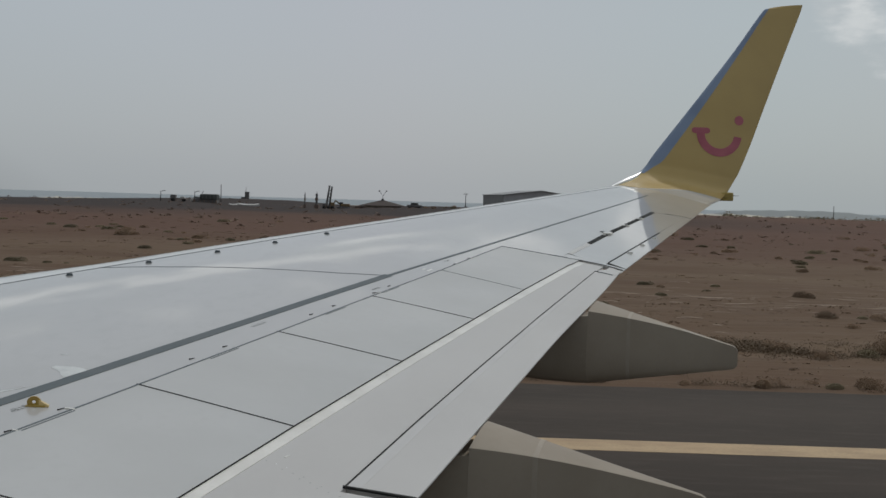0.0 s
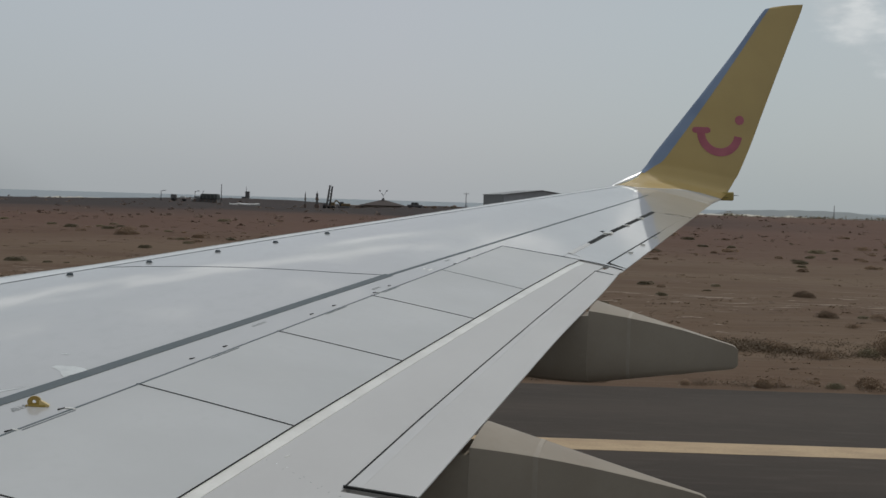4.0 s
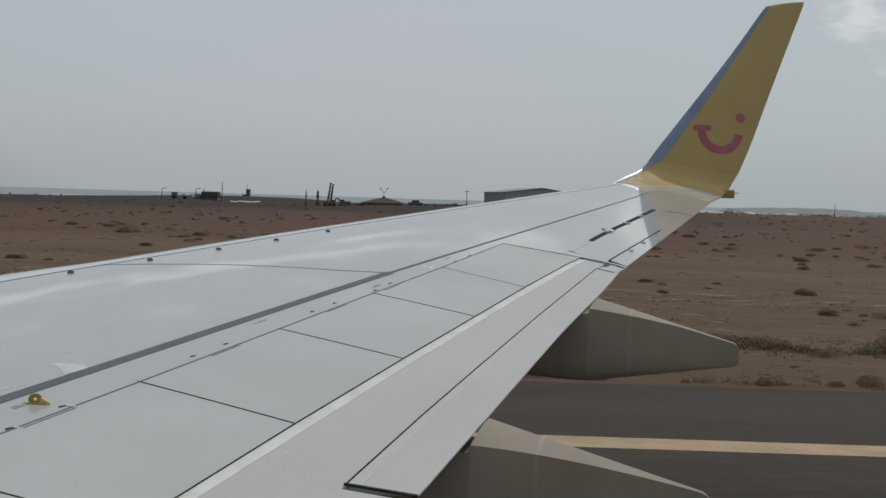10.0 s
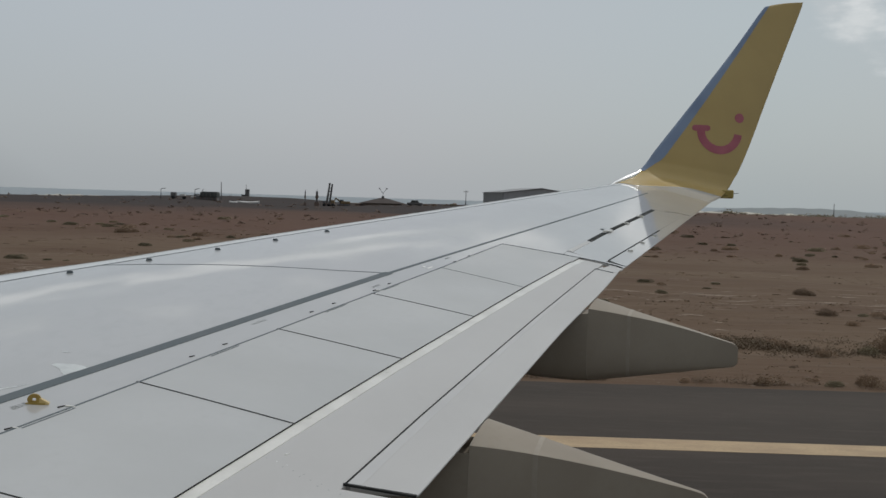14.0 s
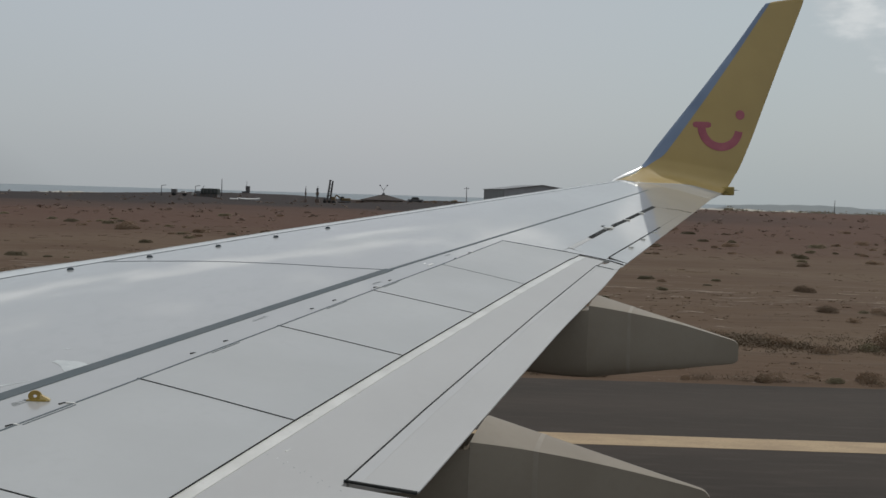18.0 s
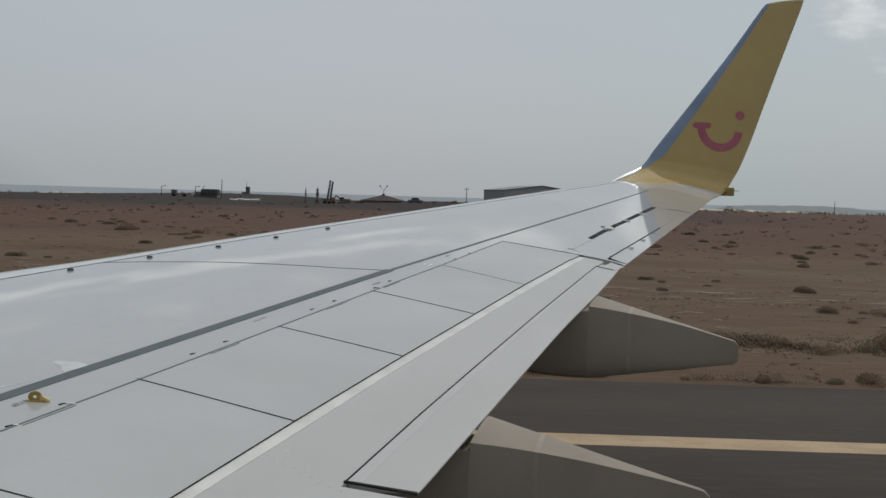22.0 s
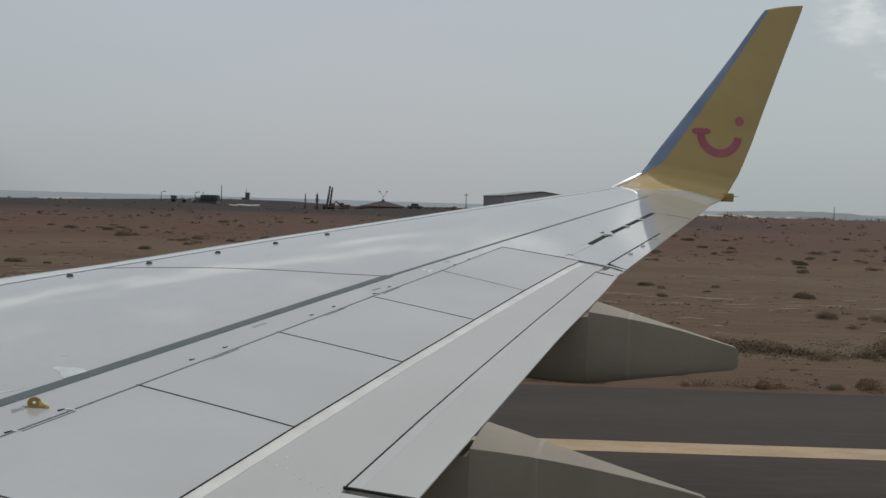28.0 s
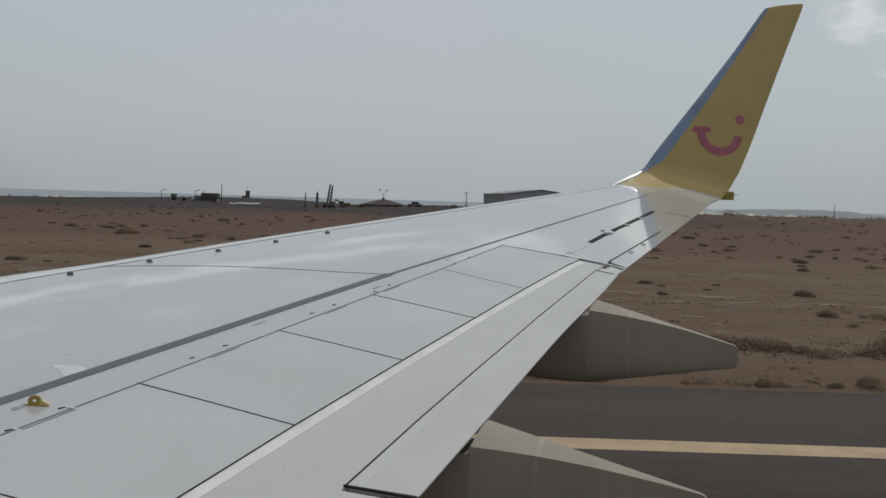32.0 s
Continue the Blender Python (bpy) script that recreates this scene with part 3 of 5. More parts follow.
strip("slat_joint", [(6.0, 0.052), (15.2, 0.052)], 0.007, M_MARK, lift=0.0015, steps=80, label="fine joint along the slat nose")
strip("slat_gap", [(-0.5, SLAT), (15.25, SLAT)], 0.009, M_SEAL, lift=0.002, steps=80)

# small fittings on the skin
def fitting(name, y, s, size, mat, rise, turn=28.0, label=""):
    p = skin(y, s)
    bm = bmesh.new()
    add_box(bm, (-size[0] / 2, -size[1] / 2, -0.01), (size[0] / 2, size[1] / 2, rise), min(size) * 0.2)
    bmesh.ops.transform(bm, matrix=Matrix.Translation(p) @ pose(0, 0, 0, 0, 0, turn), verts=bm.verts)
    return part(name, bm, mat, airliner, label)


for y, s in ((6.49, 0.153), (7.04, 0.163), (7.59, 0.1755), (8.15, 0.1825), (8.78, 0.176)):
    p = skin(y, s)
    bm = bmesh.new()
    add_box(bm, (-0.020, -0.016, -0.004), (0.020, 0.016, 0.002))
    vs = add_box(bm, (-0.020, -0.006, 0.0), (0.018, 0.006, 0.013))
    for v in vs:
        if v.co.z > 0.01:
            v.co.x *= 0.72
    bmesh.ops.transform(bm, matrix=Matrix.Translation(p) @ pose(0, 0, 0, 0, 0, 14), verts=bm.verts)
    part("vortex_generator", bm, M_SEAL, airliner, "small dark vortex generator tab")
for y, s in ((3.785, 0.6565), (4.062, 0.6520), (4.883, 0.6475), (5.135, 0.6475), (5.938, 0.6465), (6.19, 0.6455), (6.645, 0.652), (6.888, 0.647), (7.9, 0.655), (8.2, 0.652)):
    fitting("hinge_bracket", y, s, (0.034, 0.007), M_GAP, 0.003, 66)
    if HINGE - s < 0.010:
        strip("bracket_tongue", [(y + 0.010, s + 0.002), (y + 0.010, HINGE + 0.0022)], 0.008, M_NOSE, lift=0.0045, steps=3, label="pale bracket tongue")
for y, s, w in ((10.66, 0.7953, 0.20), (11.44, 0.7895, 0.09), (12.2, 0.7815, 0.10)):
    fitting("hinge_cover", y, s, (0.075, w), M_NOSE, 0.008, -17, "small pale hinge cover")
fitting("hinge_cover", 10.72, 0.765, (0.03, 0.10), M_SEAL, 0.004, -17)
for y, s in ((9.65, 0.948), (10.25, 0.948), (10.85, 0.952)):
    fitting("tab_bracket", y, s + 0.010, (0.042, 0.013), M_NOSE, 0.014, 20, "pale tab bracket")
# tie-down eye
hk = skin(4.06, 0.628)
bm = bmesh.new()
R0, R1 = 0.007, 0.024
ring, n = [], 22
for sgn in (-0.006, 0.006):
    for rad in (R0, R1):
        ring.append([bm.verts.new((rad * math.cos(2 * math.pi * k / n), sgn, 0.016 + 0.85 * rad * math.sin(2 * math.pi * k / n))) for k in range(n)])
for k in range(n):
    j = (k + 1) % n
    for a, b in ((0, 1), (3, 2), (1, 3), (2, 0)):
        bm.faces.new((ring[a][k], ring[a][j], ring[b][j], ring[b][k]))
add_box(bm, (-0.03, -0.012, -0.004), (0.04, 0.012, 0.004), 0.002)
bmesh.ops.transform(bm, matrix=Matrix.Translation(hk) @ pose(0, 0, 0, 0, 0, 12), verts=bm.verts)
eye_part = part("tie_down_eye", bm, M_HOOK, airliner, "amber painted tie-down eye")
bm = bmesh.new()
foot = [(0.018, -0.010), (0.052, -0.010), (0.052, 0.012), (0.018, 0.012)]
low = [bm.verts.new((a, b, -0.003)) for a, b in foot]
top = [bm.verts.new((a, b, 0.022 if a < 0.03 else 0.003)) for a, b in foot]
bm.faces.new(top)
bm.faces.new(low[::-1])
for k in range(4):
    bm.faces.new((low[k], low[(k + 1) % 4], top[(k + 1) % 4], top[k]))
bmesh.ops.transform(bm, matrix=Matrix.Translation(hk) @ pose(0, 0, 0, 0, 0, 12), verts=bm.verts)
part("eye_gusset", bm, M_FOOT, eye_part, "pale amber gusset")
# faded stencils
# the word beside the eye, to be read from behind the wing
word = bpy.data.curves.new("stencil_word", "FONT")
word.body, word.size, word.align_x, word.align_y, word.extrude = "STEP", 0.040, "CENTER", "CENTER", 0.0004
word.materials.append(M_MARK)
letters = new("stencil_word", word)
letters.parent = airliner
letters["label"] = "faded grey stencilled word"
run = (skin(3.97, 0.6216) - skin(4.07, 0.6216)).normalized()
aft = skin(4.02, 0.632) - skin(4.02, 0.612)
face = run.cross(aft).normalized()
letters.matrix_world = Matrix.Translation(skin(4.015, 0.6222, 0.0008)) @ Matrix((run, face.cross(run), face)).transposed().to_4x4()
for y0, s0, n, w in ((5.54, 0.6213, 6, 0.010), (6.72, 0.639, 5, 0.010), (7.95, 0.6268, 4, 0.010)):
    for k in range(n):
        strip("stencil_mark", [(y0 + k * 0.021, s0 - 0.002 * (k % 2)), (y0 + k * 0.021 + 0.012, s0)], w * 1.6, M_MARK, lift=0.001, steps=1)
# pale fin-shaped worn patch beside the sealant band, with a fleck and a smear inboard
def worn_patch(name, outline, label):
    n = len(outline)
    mid = (sum(p[0] for p in outline) / n, sum(p[1] for p in outline) / n)
    v = [skin(*mid, 0.0008)] + [skin(y, q, 0.0008) for y, q in outline]
    f = [(0, 1 + k, 1 + (k + 1) % n) for k in range(n)]
    link_mesh(name, v, f, M_WORN, airliner, label)


worn_patch("worn_patch", [(4.533, 0.5552), (4.560, 0.5552), (4.568, 0.560), (4.577, 0.5724), (4.567, 0.583), (4.544, 0.5914), (4.50, 0.5905), (4.4615, 0.5896), (4.4226, 0.5893), (4.455, 0.580), (4.488, 0.5731), (4.515, 0.564)], "pale worn patch in the grey paint")
worn_patch("worn_patch", [(4.12, 0.570), (4.1816, 0.5745), (4.2226, 0.5803), (4.2827, 0.5839), (4.205, 0.581), (4.15, 0.575)], "pale worn smear in the grey paint")
worn_patch("worn_patch", [(4.735, 0.5275), (4.742, 0.5315), (4.738, 0.5360), (4.728, 0.5355), (4.726, 0.5295)], "small pale worn fleck")
# rivets on the flap
for k in range(12):
    p = skin(3.85 - 0.02 * k, 0.862 + 0.0068 * k + 0.004 * (k % 3), -0.004)
    tube_part("rivet", p - Vector((0, 0, 0.006)), p + Vector((0, 0, 0.0005)), 0.0028, M_BARE if k in (1, 2) else M_MARK, airliner, seg=8)

# tiny white strips paint the sparkles of light around the flap nose
for y, s, w in ((4.02, 0.838, 0.010), (4.30, 0.8475, 0.008), (3.62, 0.832, 0.009), (5.05, 0.8525, 0.007), (3.90, 0.872, 0.008), (4.62, 0.861, 0.006), (3.35, 0.866, 0.007)):
    strip("scuff", [(y, s), (y + 0.025, s + 0.0015)], w, M_WHITE, lift=-0.002, steps=2, taper=0.002)
# white strips paint in a small specular glint on the skin
strip("placard", [(7.55, 0.6280), (7.58, 0.6285)], 0.016, M_WHITE, lift=0.001, steps=2)
strip("placard", [(7.52, 0.6418), (7.60, 0.6418)], 0.016, M_WHITE, lift=0.001, steps=2)

# winglet
# share of the way up: y, leading edge x and z, trailing edge x and z
RIBS = [(15.28, 1.971, 0.2435, 3.349, 0.0535), (15.75, 2.208, 0.3206, 3.5745, 0.121), (16.02, 2.429, 0.4205, 3.7296, 0.2274), (16.14, 2.585, 0.564, 3.848, 0.392),
        (16.2, 2.725, 0.763, 3.937, 0.54), (16.35, 3.097, 1.241, 4.125, 0.954), (16.5, 3.474, 1.727, 4.312, 1.424), (16.75, 3.918, 2.3, 4.626, 2.194),
        (16.98, 4.35, 2.90, 4.916, 2.89), (17.02, 4.45, 2.985, 4.966, 3.03), (17.03, 4.62, 3.022, 4.974, 3.062)]


def rib(k):
    """Leading and trailing edge at station k, smoothed between the ribs."""
    k = min(max(k, 0.0), len(RIBS) - 1.001)
    i = int(k)
    t = k - i
    rows = [RIBS[min(max(j, 0), len(RIBS) - 1)] for j in (i - 1, i, i + 1, i + 2)]
    v = [0.5 * (2 * b + (c - a) * t + (2 * a - 5 * b + 4 * c - d) * t * t + (3 * b - a - 3 * c + d) * t ** 3) for a, b, c, d in zip(*rows)]
    return Vector((v[1], v[0], EYE + v[2])), Vector((v[3], v[0], EYE + v[4]))


def blade(k, s, side=0.0):
    """A point of the winglet: station k, share s of the chord; side 1 is the inboard face."""
    a, b = rib(k)
    a2, b2 = rib(k + 0.08)
    a1, b1 = rib(k - 0.08)
    up = ((a2 + b2) - (a1 + b1)).normalized()
    nrm = up.cross((b - a).normalized()).normalized()
    if nrm.y > 0:
        nrm = -nrm
    if k < 2 and nrm.z < 0:
        nrm = -nrm
    c = (b - a).length
    t = 0.05 * c * (2.6 * math.sqrt(max(s, 0)) * (1 - s)) + 0.003
    if side > 0:
        t = lerp(CROWN * c * math.sin(math.pi * max(s, 0.0) ** 0.7), t, ease(0.2, 3.0, k))
    return a.lerp(b, s) + nrm * t * side, nrm


def blade_mesh(name, k0, k1, s0, s1, mat, nu=50, nv=14, label="", parent=None):
    verts, faces = [], []
    for side in (1, -1):
        for i in range(nu + 1):
            for j in range(nv + 1):
                s = lerp(s0, s1, j / nv)
                verts.append(blade(lerp(k0(s) if callable(k0) else k0, k1(s) if callable(k1) else k1, i / nu), s, side)[0])
    w, o = nv + 1, (nu + 1) * (nv + 1)
    for i in range(nu):
        for j in range(nv):
            a = i * w + j
            faces += [(a, a + w, a + w + 1, a + 1), (o + a, o + a + 1, o + a + w + 1, o + a + w)]
        for j in (0, nv):
            a = i * w + j
            faces.append((a, a + o, a + o + w, a + w))
    for i in (0, nu):
        for j in range(nv):
            a = i * w + j
            faces.append((a, a + 1, a + o + 1, a + o))
    return link_mesh(name, verts, faces, mat, parent, label, smooth=True)


KTOP = len(RIBS) - 1.01


def paint_edge(s):
    """Station at which the yellow paint begins."""
    return 0.5 - 0.22 * ease(0.0, 0.2, s) + 0.92 * ease(0.22, 0.70, s) - 0.05 * ease(0.8, 1.0, s)


winglet = blade_mesh("winglet", paint_edge, KTOP, 0.0, 1.0, M_YELLOW, nu=90, nv=30, label="tall yellow winglet with a blue leading edge", parent=airliner)
blade_mesh("wing_tip", 0.0, paint_edge, 0.0, 1.0, M_WING, nu=14, nv=24, parent=airliner)


def face_point(x, z, lift):
    """The place on the winglet's inboard face at x and z (z from eye level)."""
    s = 0.5
    for _ in range(24):
        lo, hi = 0.8, KTOP
        for _ in range(26):
            m = (lo + hi) / 2
            if blade(m, s, 1)[0].z < EYE + z:
                lo = m
            else:
                hi = m
        a, b = rib(lo)
        s = min(0.98, max(0.02, (x - a.x) / (b.x - a.x)))
    p, nrm = blade(lo, s, 1)
    return p + nrm * lift


def face_shape(name, rows, mat, lift=0.004, label=""):
    """A thin sheet on the inboard face; rows of equally many (x, z)."""
    verts, faces = [], []
    w = len(rows[0])
    for r in rows:
        verts += [face_point(x, z, lift) for x, z in r]
    o = len(verts)
    for r in rows:
        verts += [face_point(x, z, lift - 0.003) for x, z in r]
    for i in range(len(rows) - 1):
        for j in range(w - 1):
            a = i * w + j
            faces += [(a, a + 1, a + w + 1, a + w), (o + a, o + a + w, o + a + w + 1, o + a + 1)]
    ob = link_mesh(name, verts, faces, mat, winglet, label, smooth=True)
    return ob


# blue edge, on the inboard face and round the nose
verts, faces = [], []
N = 70
for i in range(N + 1):
    k = lerp(2.3, KTOP - 1.3, i / N)
    c = (rib(k)[1] - rib(k)[0]).length
    reach = (0.145 if k > 4 else lerp(0.06, 0.145, ease(2.3, 4.0, k))) * (1.0 - 0.25 * ease(4, 9, k))
    for j in range(6):
        p, nrm = blade(k, reach * j / 5 + 0.0005, 1)
        verts.append(p + nrm * 0.003 - Vector((0.003 if j == 0 else 0.0, 0, 0)))
    p, nrm = blade(k, 0.05, -1)
    verts.append(p - nrm * 0.003)
for i in range(N):
    for j in range(5):
        a = i * 7 + j
        faces.append((a, a + 7, a + 8, a + 1))
    a = i * 7
    faces.append((a, a + 6, a + 13, a + 7))
link_mesh("leading_edge", verts, faces, M_BLUE, winglet, "blue painted leading edge", smooth=True)
# rounded bare metal bead, added where the winglet grows out of the wing to make the sun glint
verts, faces = [], []
for i in range(41):
    k = lerp(0.1, 2.5, i / 40)
    c, ahead = blade(k, 0.014, 0.6)[0], rib(k + 0.05)[0] - rib(k - 0.05)[0]
    side = ahead.normalized().cross(Vector((0.6, -0.5, 0.6))).normalized()
    out = side.cross(ahead.normalized())
    r = 0.007 + 0.042 * math.sin(math.pi * i / 40) ** 0.9
    verts += [c + (side * math.cos(q) + out * math.sin(q)) * r for q in [2 * math.pi * j / 16 for j in range(16)]]
for i in range(40):
    for j in range(16):
        faces.append((16 * i + j, 16 * i + (j + 1) % 16, 16 * i + 16 + (j + 1) % 16, 16 * i + 16 + j))
faces += [tuple(range(15, -1, -1)), tuple(range(640, 656))]
link_mesh("root_nose", verts, faces, M_BARE, winglet, "added bare metal bead that catches the sun's glint", smooth=True)
# plain emblem: a bar, a bow and a dot
bar = []
for i in range(7):
    h = (i / 3 - 1)
    e = 0.04 * (1 - math.sqrt(max(0.0, 1 - h * h)))
    bar.append([(lerp(3.25 + e, 3.515 - e, j / 10), 1.113 + 0.043 * h) for j in range(11)])
face_shape("emblem_bar", bar, M_RED, label="dull red bar")
bow = []
for i in range(5):
    row = []
    for j in range(25):
        a = math.pi * (0.98 + 0.97 * j / 24)
        r = 1 + (i / 4 - 0.5) * 0.42
        row.append((3.652 + 0.275 * r * math.cos(a), 1.075 + 0.275 * r * math.sin(a)))
    bow.append(row)
face_shape("emblem_bow", bow, M_RED, label="dull red bow")
face_shape("emblem_dot", [[(3.945 + 0.002 + 0.068 * i / 4 * math.cos(2 * math.pi * j / 20), 1.274 + 0.068 * i / 4 * math.sin(2 * math.pi * j / 20)) for j in range(21)] for i in range(5)], M_RED, label="dull red dot")
# tail light housing at the tip
bm = bmesh.new()
add_box(bm, (3.60, 15.98, EYE + 0.115), (3.82, 16.10, EYE + 0.235), 0.02)
part("light_housing", bm, M_AMBER, airliner, "grey light housing at the wing tip")
tube_part("static_wick", (3.80, 16.04, EYE + 0.19), (3.90, 16.04, EYE + 0.19), 0.006, M_GAP, airliner, rb=0.002)
tube_part("static_wick", (3.56, 15.9, EYE + 0.165), (3.72, 15.9, EYE + 0.155), 0.006, M_GAP, airliner, rb=0.002)


# flap track fairings
def fairing(y, x0, x1, ridge, shoulder, low, half, lean):
    """A canoe along the flight direction with a ridged roof. ridge: height from eye level at x0 and slope; shoulder: height and its
    powers along the length; low: heights of the keel at x0 and x1; lean: how far the shoulders trail the ridge at the front."""
    ob = empty("flap_track_fairing")
    ob.parent = airliner
    ob["label"] = "grey canoe-shaped flap track fairing with a ridged top"

    def section(t, grow=0.0):
        tt = max(t, 0.0)
        x = lerp(x0, x1, t)
        d = (x1 - x0) * tt
        top, sh = ridge[0] + ridge[1] * d, sum(q * d ** k for k, q in enumerate(shoulder))
        keel = lerp(low[0], low[1], tt)
        sh = min(sh, top - 0.006)
        if t < 0:
            sh = sh + 0.05 * t - 0.03
            top = sh + 0.006
            keel += 0.30 * (t / 1.5) ** 2
        w = (0.012 + (half - 0.012) * (1 - min(tt, 1.0)) ** 1.3) * (1 - 0.45 * (min(t, 0.0) / 1.5) ** 2) + grow
        end = 1 - 0.30 * max(0.0, (t - 0.965) / 0.035) ** 2
        sec = []
        for k in range(17):
            a = 1 - k / 8
            sec.append((w * a, sh + (top - sh + grow) * (1 - abs(a) ** 1.35)))
        for k in range(1, 16):
            q = math.pi * (1 + k / 16)
            side = math.copysign(abs(math.cos(q)) ** 0.28, math.cos(q)) * (1 + 0.10 * math.sin(math.pi * min(1.0, k / 8, (16 - k) / 8)))
            sec.append((w * side, lerp(sh - 0.004, keel - grow, abs(math.sin(q)) ** 0.75)))
        mid = (sh + keel) / 2
        return [(x + (abs(a) * -lean if a < 0 else a * lean) * (1 - tt), y + a * (0.5 + 0.5 * end), EYE + mid + (b - mid) * end) for a, b in sec]

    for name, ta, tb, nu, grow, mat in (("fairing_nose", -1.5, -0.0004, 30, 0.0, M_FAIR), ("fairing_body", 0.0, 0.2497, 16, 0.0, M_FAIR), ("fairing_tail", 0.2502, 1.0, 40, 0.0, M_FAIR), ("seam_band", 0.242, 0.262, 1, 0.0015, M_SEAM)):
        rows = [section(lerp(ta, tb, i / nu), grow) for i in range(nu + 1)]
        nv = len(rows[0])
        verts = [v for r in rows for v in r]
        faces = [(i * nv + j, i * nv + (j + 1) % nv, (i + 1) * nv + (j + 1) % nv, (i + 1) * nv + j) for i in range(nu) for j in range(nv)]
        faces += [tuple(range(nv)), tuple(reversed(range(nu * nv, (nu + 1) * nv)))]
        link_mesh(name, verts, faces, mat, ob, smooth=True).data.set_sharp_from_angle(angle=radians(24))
    return ob


fairing(7.07, 0.863, 1.752, (-0.596, -0.295), (-0.648, -0.165, -0.085), (-1.105, -1.000), 0.17, 0.42)
fairing(4.52, 0.129, 1.030, (-0.881, -0.307), (-0.955, -0.14, -0.16, 0.07), (-1.38, -1.29), 0.17, 0.42)

# fuselage behind the window, and the gear on which it stands
bm = bmesh.new()
n, R = 48, 1.88
rings = []
for x, r, dz in ((-16, 0.5, -0.5), (-15, 1.1, -0.3), (-13, 1.7, -0.1), (-11, R, 0), (11, R, 0), (16, 1.5, 0.35), (20, 0.8, 0.9), (22, 0.25, 1.2)):
    rings.append([bm.verts.new((x, -2.0 + r * math.cos(2 * math.pi * k / n), 3.55 + dz + r * math.sin(2 * math.pi * k / n))) for k in range(n)])
for a, b in zip(rings, rings[1:]):
    for k in range(n):
        bm.faces.new((a[k], a[(k + 1) % n], b[(k + 1) % n], b[k]))
bm.faces.new(rings[0][::-1])
bm.faces.new(rings[-1])
bmesh.ops.recalc_face_normals(bm, faces=bm.faces)
part("fuselage", bm, M_HULL, airliner, "plain off-white fuselage", smooth=True)
for x, y, r in ((0.6, 0.55, 0.56), (0.6, 0.95, 0.56), (0.6, -4.95, 0.56), (0.6, -4.55, 0.56), (-12, -2.2, 0.34), (-12, -1.8, 0.34)):
    tube_part("wheel", (x, y - 0.16, r), (x, y + 0.16, r), r, M_TYRE, airliner, seg=28)
for x, y, r in ((0.6, 0.75, 0.56), (0.6, -4.75, 0.56), (-12, -2.0, 0.34)):
    tube_part("gear_leg", (x, y, r), (x, y, 2.6), 0.11, M_BARE, airliner, seg=14)
    tube_part("axle", (x, y - 0.3, r), (x, y + 0.3, r), 0.06, M_BARE, airliner, seg=12)


# ---- far things on the plain ----
def hangar(x, y, turn, width, length, eave, ridge, tone, label):
    z = land(x, y) - 0.1
    ob = tagged(empty("hangar", x, y, z, turn), label, "hangar", group="hangars on the plain")
    # gable end faces the runway
    for name, yy in (("gable_wall", 0.0), ("back_wall", length)):
        w = width / 2
        v = [(-w, yy - 0.1, 0), (w, yy - 0.1, 0), (w, yy - 0.1, eave), (0, yy - 0.1, ridge), (-w, yy - 0.1, eave)]
        v += [(a, b + 0.2, c) for a, b, c in v]
        link_mesh(name, v, [(0, 1, 2, 3, 4), (9, 8, 7, 6, 5)] + [(i + 5, (i + 1) % 5 + 5, (i + 1) % 5, i) for i in range(5)], M_SHED, ob)
    for sgn in (-1, 1):
        w = width / 2 * sgn
        box_part("side_wall", (w - 0.1, 0.1, 0), (w + 0.1, length - 0.1, eave), M_SHED if tone else M_SHEDSIDE, ob)
        v = [(w * 1.03, -0.4, eave - 0.05), (w * 1.03, length + 0.4, eave - 0.05), (0, length + 0.4, ridge + 0.05), (0, -0.4, ridge + 0.05)]
        v += [(a, b, c + 0.12) for a, b, c in v]
        link_mesh("roof_slope", v, [(0, 1, 2, 3), (7, 6, 5, 4)] + [(i, i + 4, (i + 1) % 4 + 4, (i + 1) % 4) for i in range(4)], M_SHEDROOF, ob)
    for k in range(int(width / 1.6)):
        xx = -width / 2 + 0.8 + 1.6 * k
        top = lerp(ridge, eave, abs(xx) / (width / 2)) - 0.15
        box_part("wall_rib", (xx - 0.05, -0.16, 0.05), (xx + 0.05, -0.101, top), M_SHED, ob)
    return ob


hangar(20.6, 295, 10.5, 20.0, 26, 3.9, 5.15, False, "long grey sheet-metal hangar with a low gable roof")
hangar(46.5, 302, 12, 14.5, 22, 2.6, 3.8, True, "smaller dark sheet-metal hangar with a low gable")
shed = tagged(empty("equipment_hut", 34.0, 299, land(34, 299) - 0.1), "small dark hut beside the hangars", "hut")
box_part("body", (-1, -1, 0), (1, 1, 1.5), M_SHED, shed, 0.03)
box_part("roof", (-1.15, -1.15, 1.5), (1.15, 1.15, 1.62), M_SHEDROOF, shed, 0.02)


def pole(name, x, y, top, arm, label, category, r=0.11):
    z = land(x, y) - 0.3
    ob = tagged(empty(name, x, y, z), label, category)
    h = top - z
    tube_part("mast", (0, 0, 0), (0, 0, h), r, M_DARK, ob, rb=r * 0.7)
    if arm == "lamp":
        tube_part("arm", (0, 0, h - 0.15), (0.75, 0, h + 0.05), 0.06, M_DARK, ob)
        box_part("lamp_head", (0.6, -0.14, h - 0.02), (1.25, 0.14, h + 0.14), M_DARK, ob, 0.03)
    elif arm == "cross":
        box_part("crossarm", (-0.7, -0.05, h - 0.5), (0.7, 0.05, h - 0.38), M_DARK, ob, 0.01)
        for xx in (-0.6, 0.6):
            tube_part("insulator", (xx, 0, h - 0.38), (xx, 0, h - 0.2), 0.06, M_WHITE, ob, seg=8)
    return ob


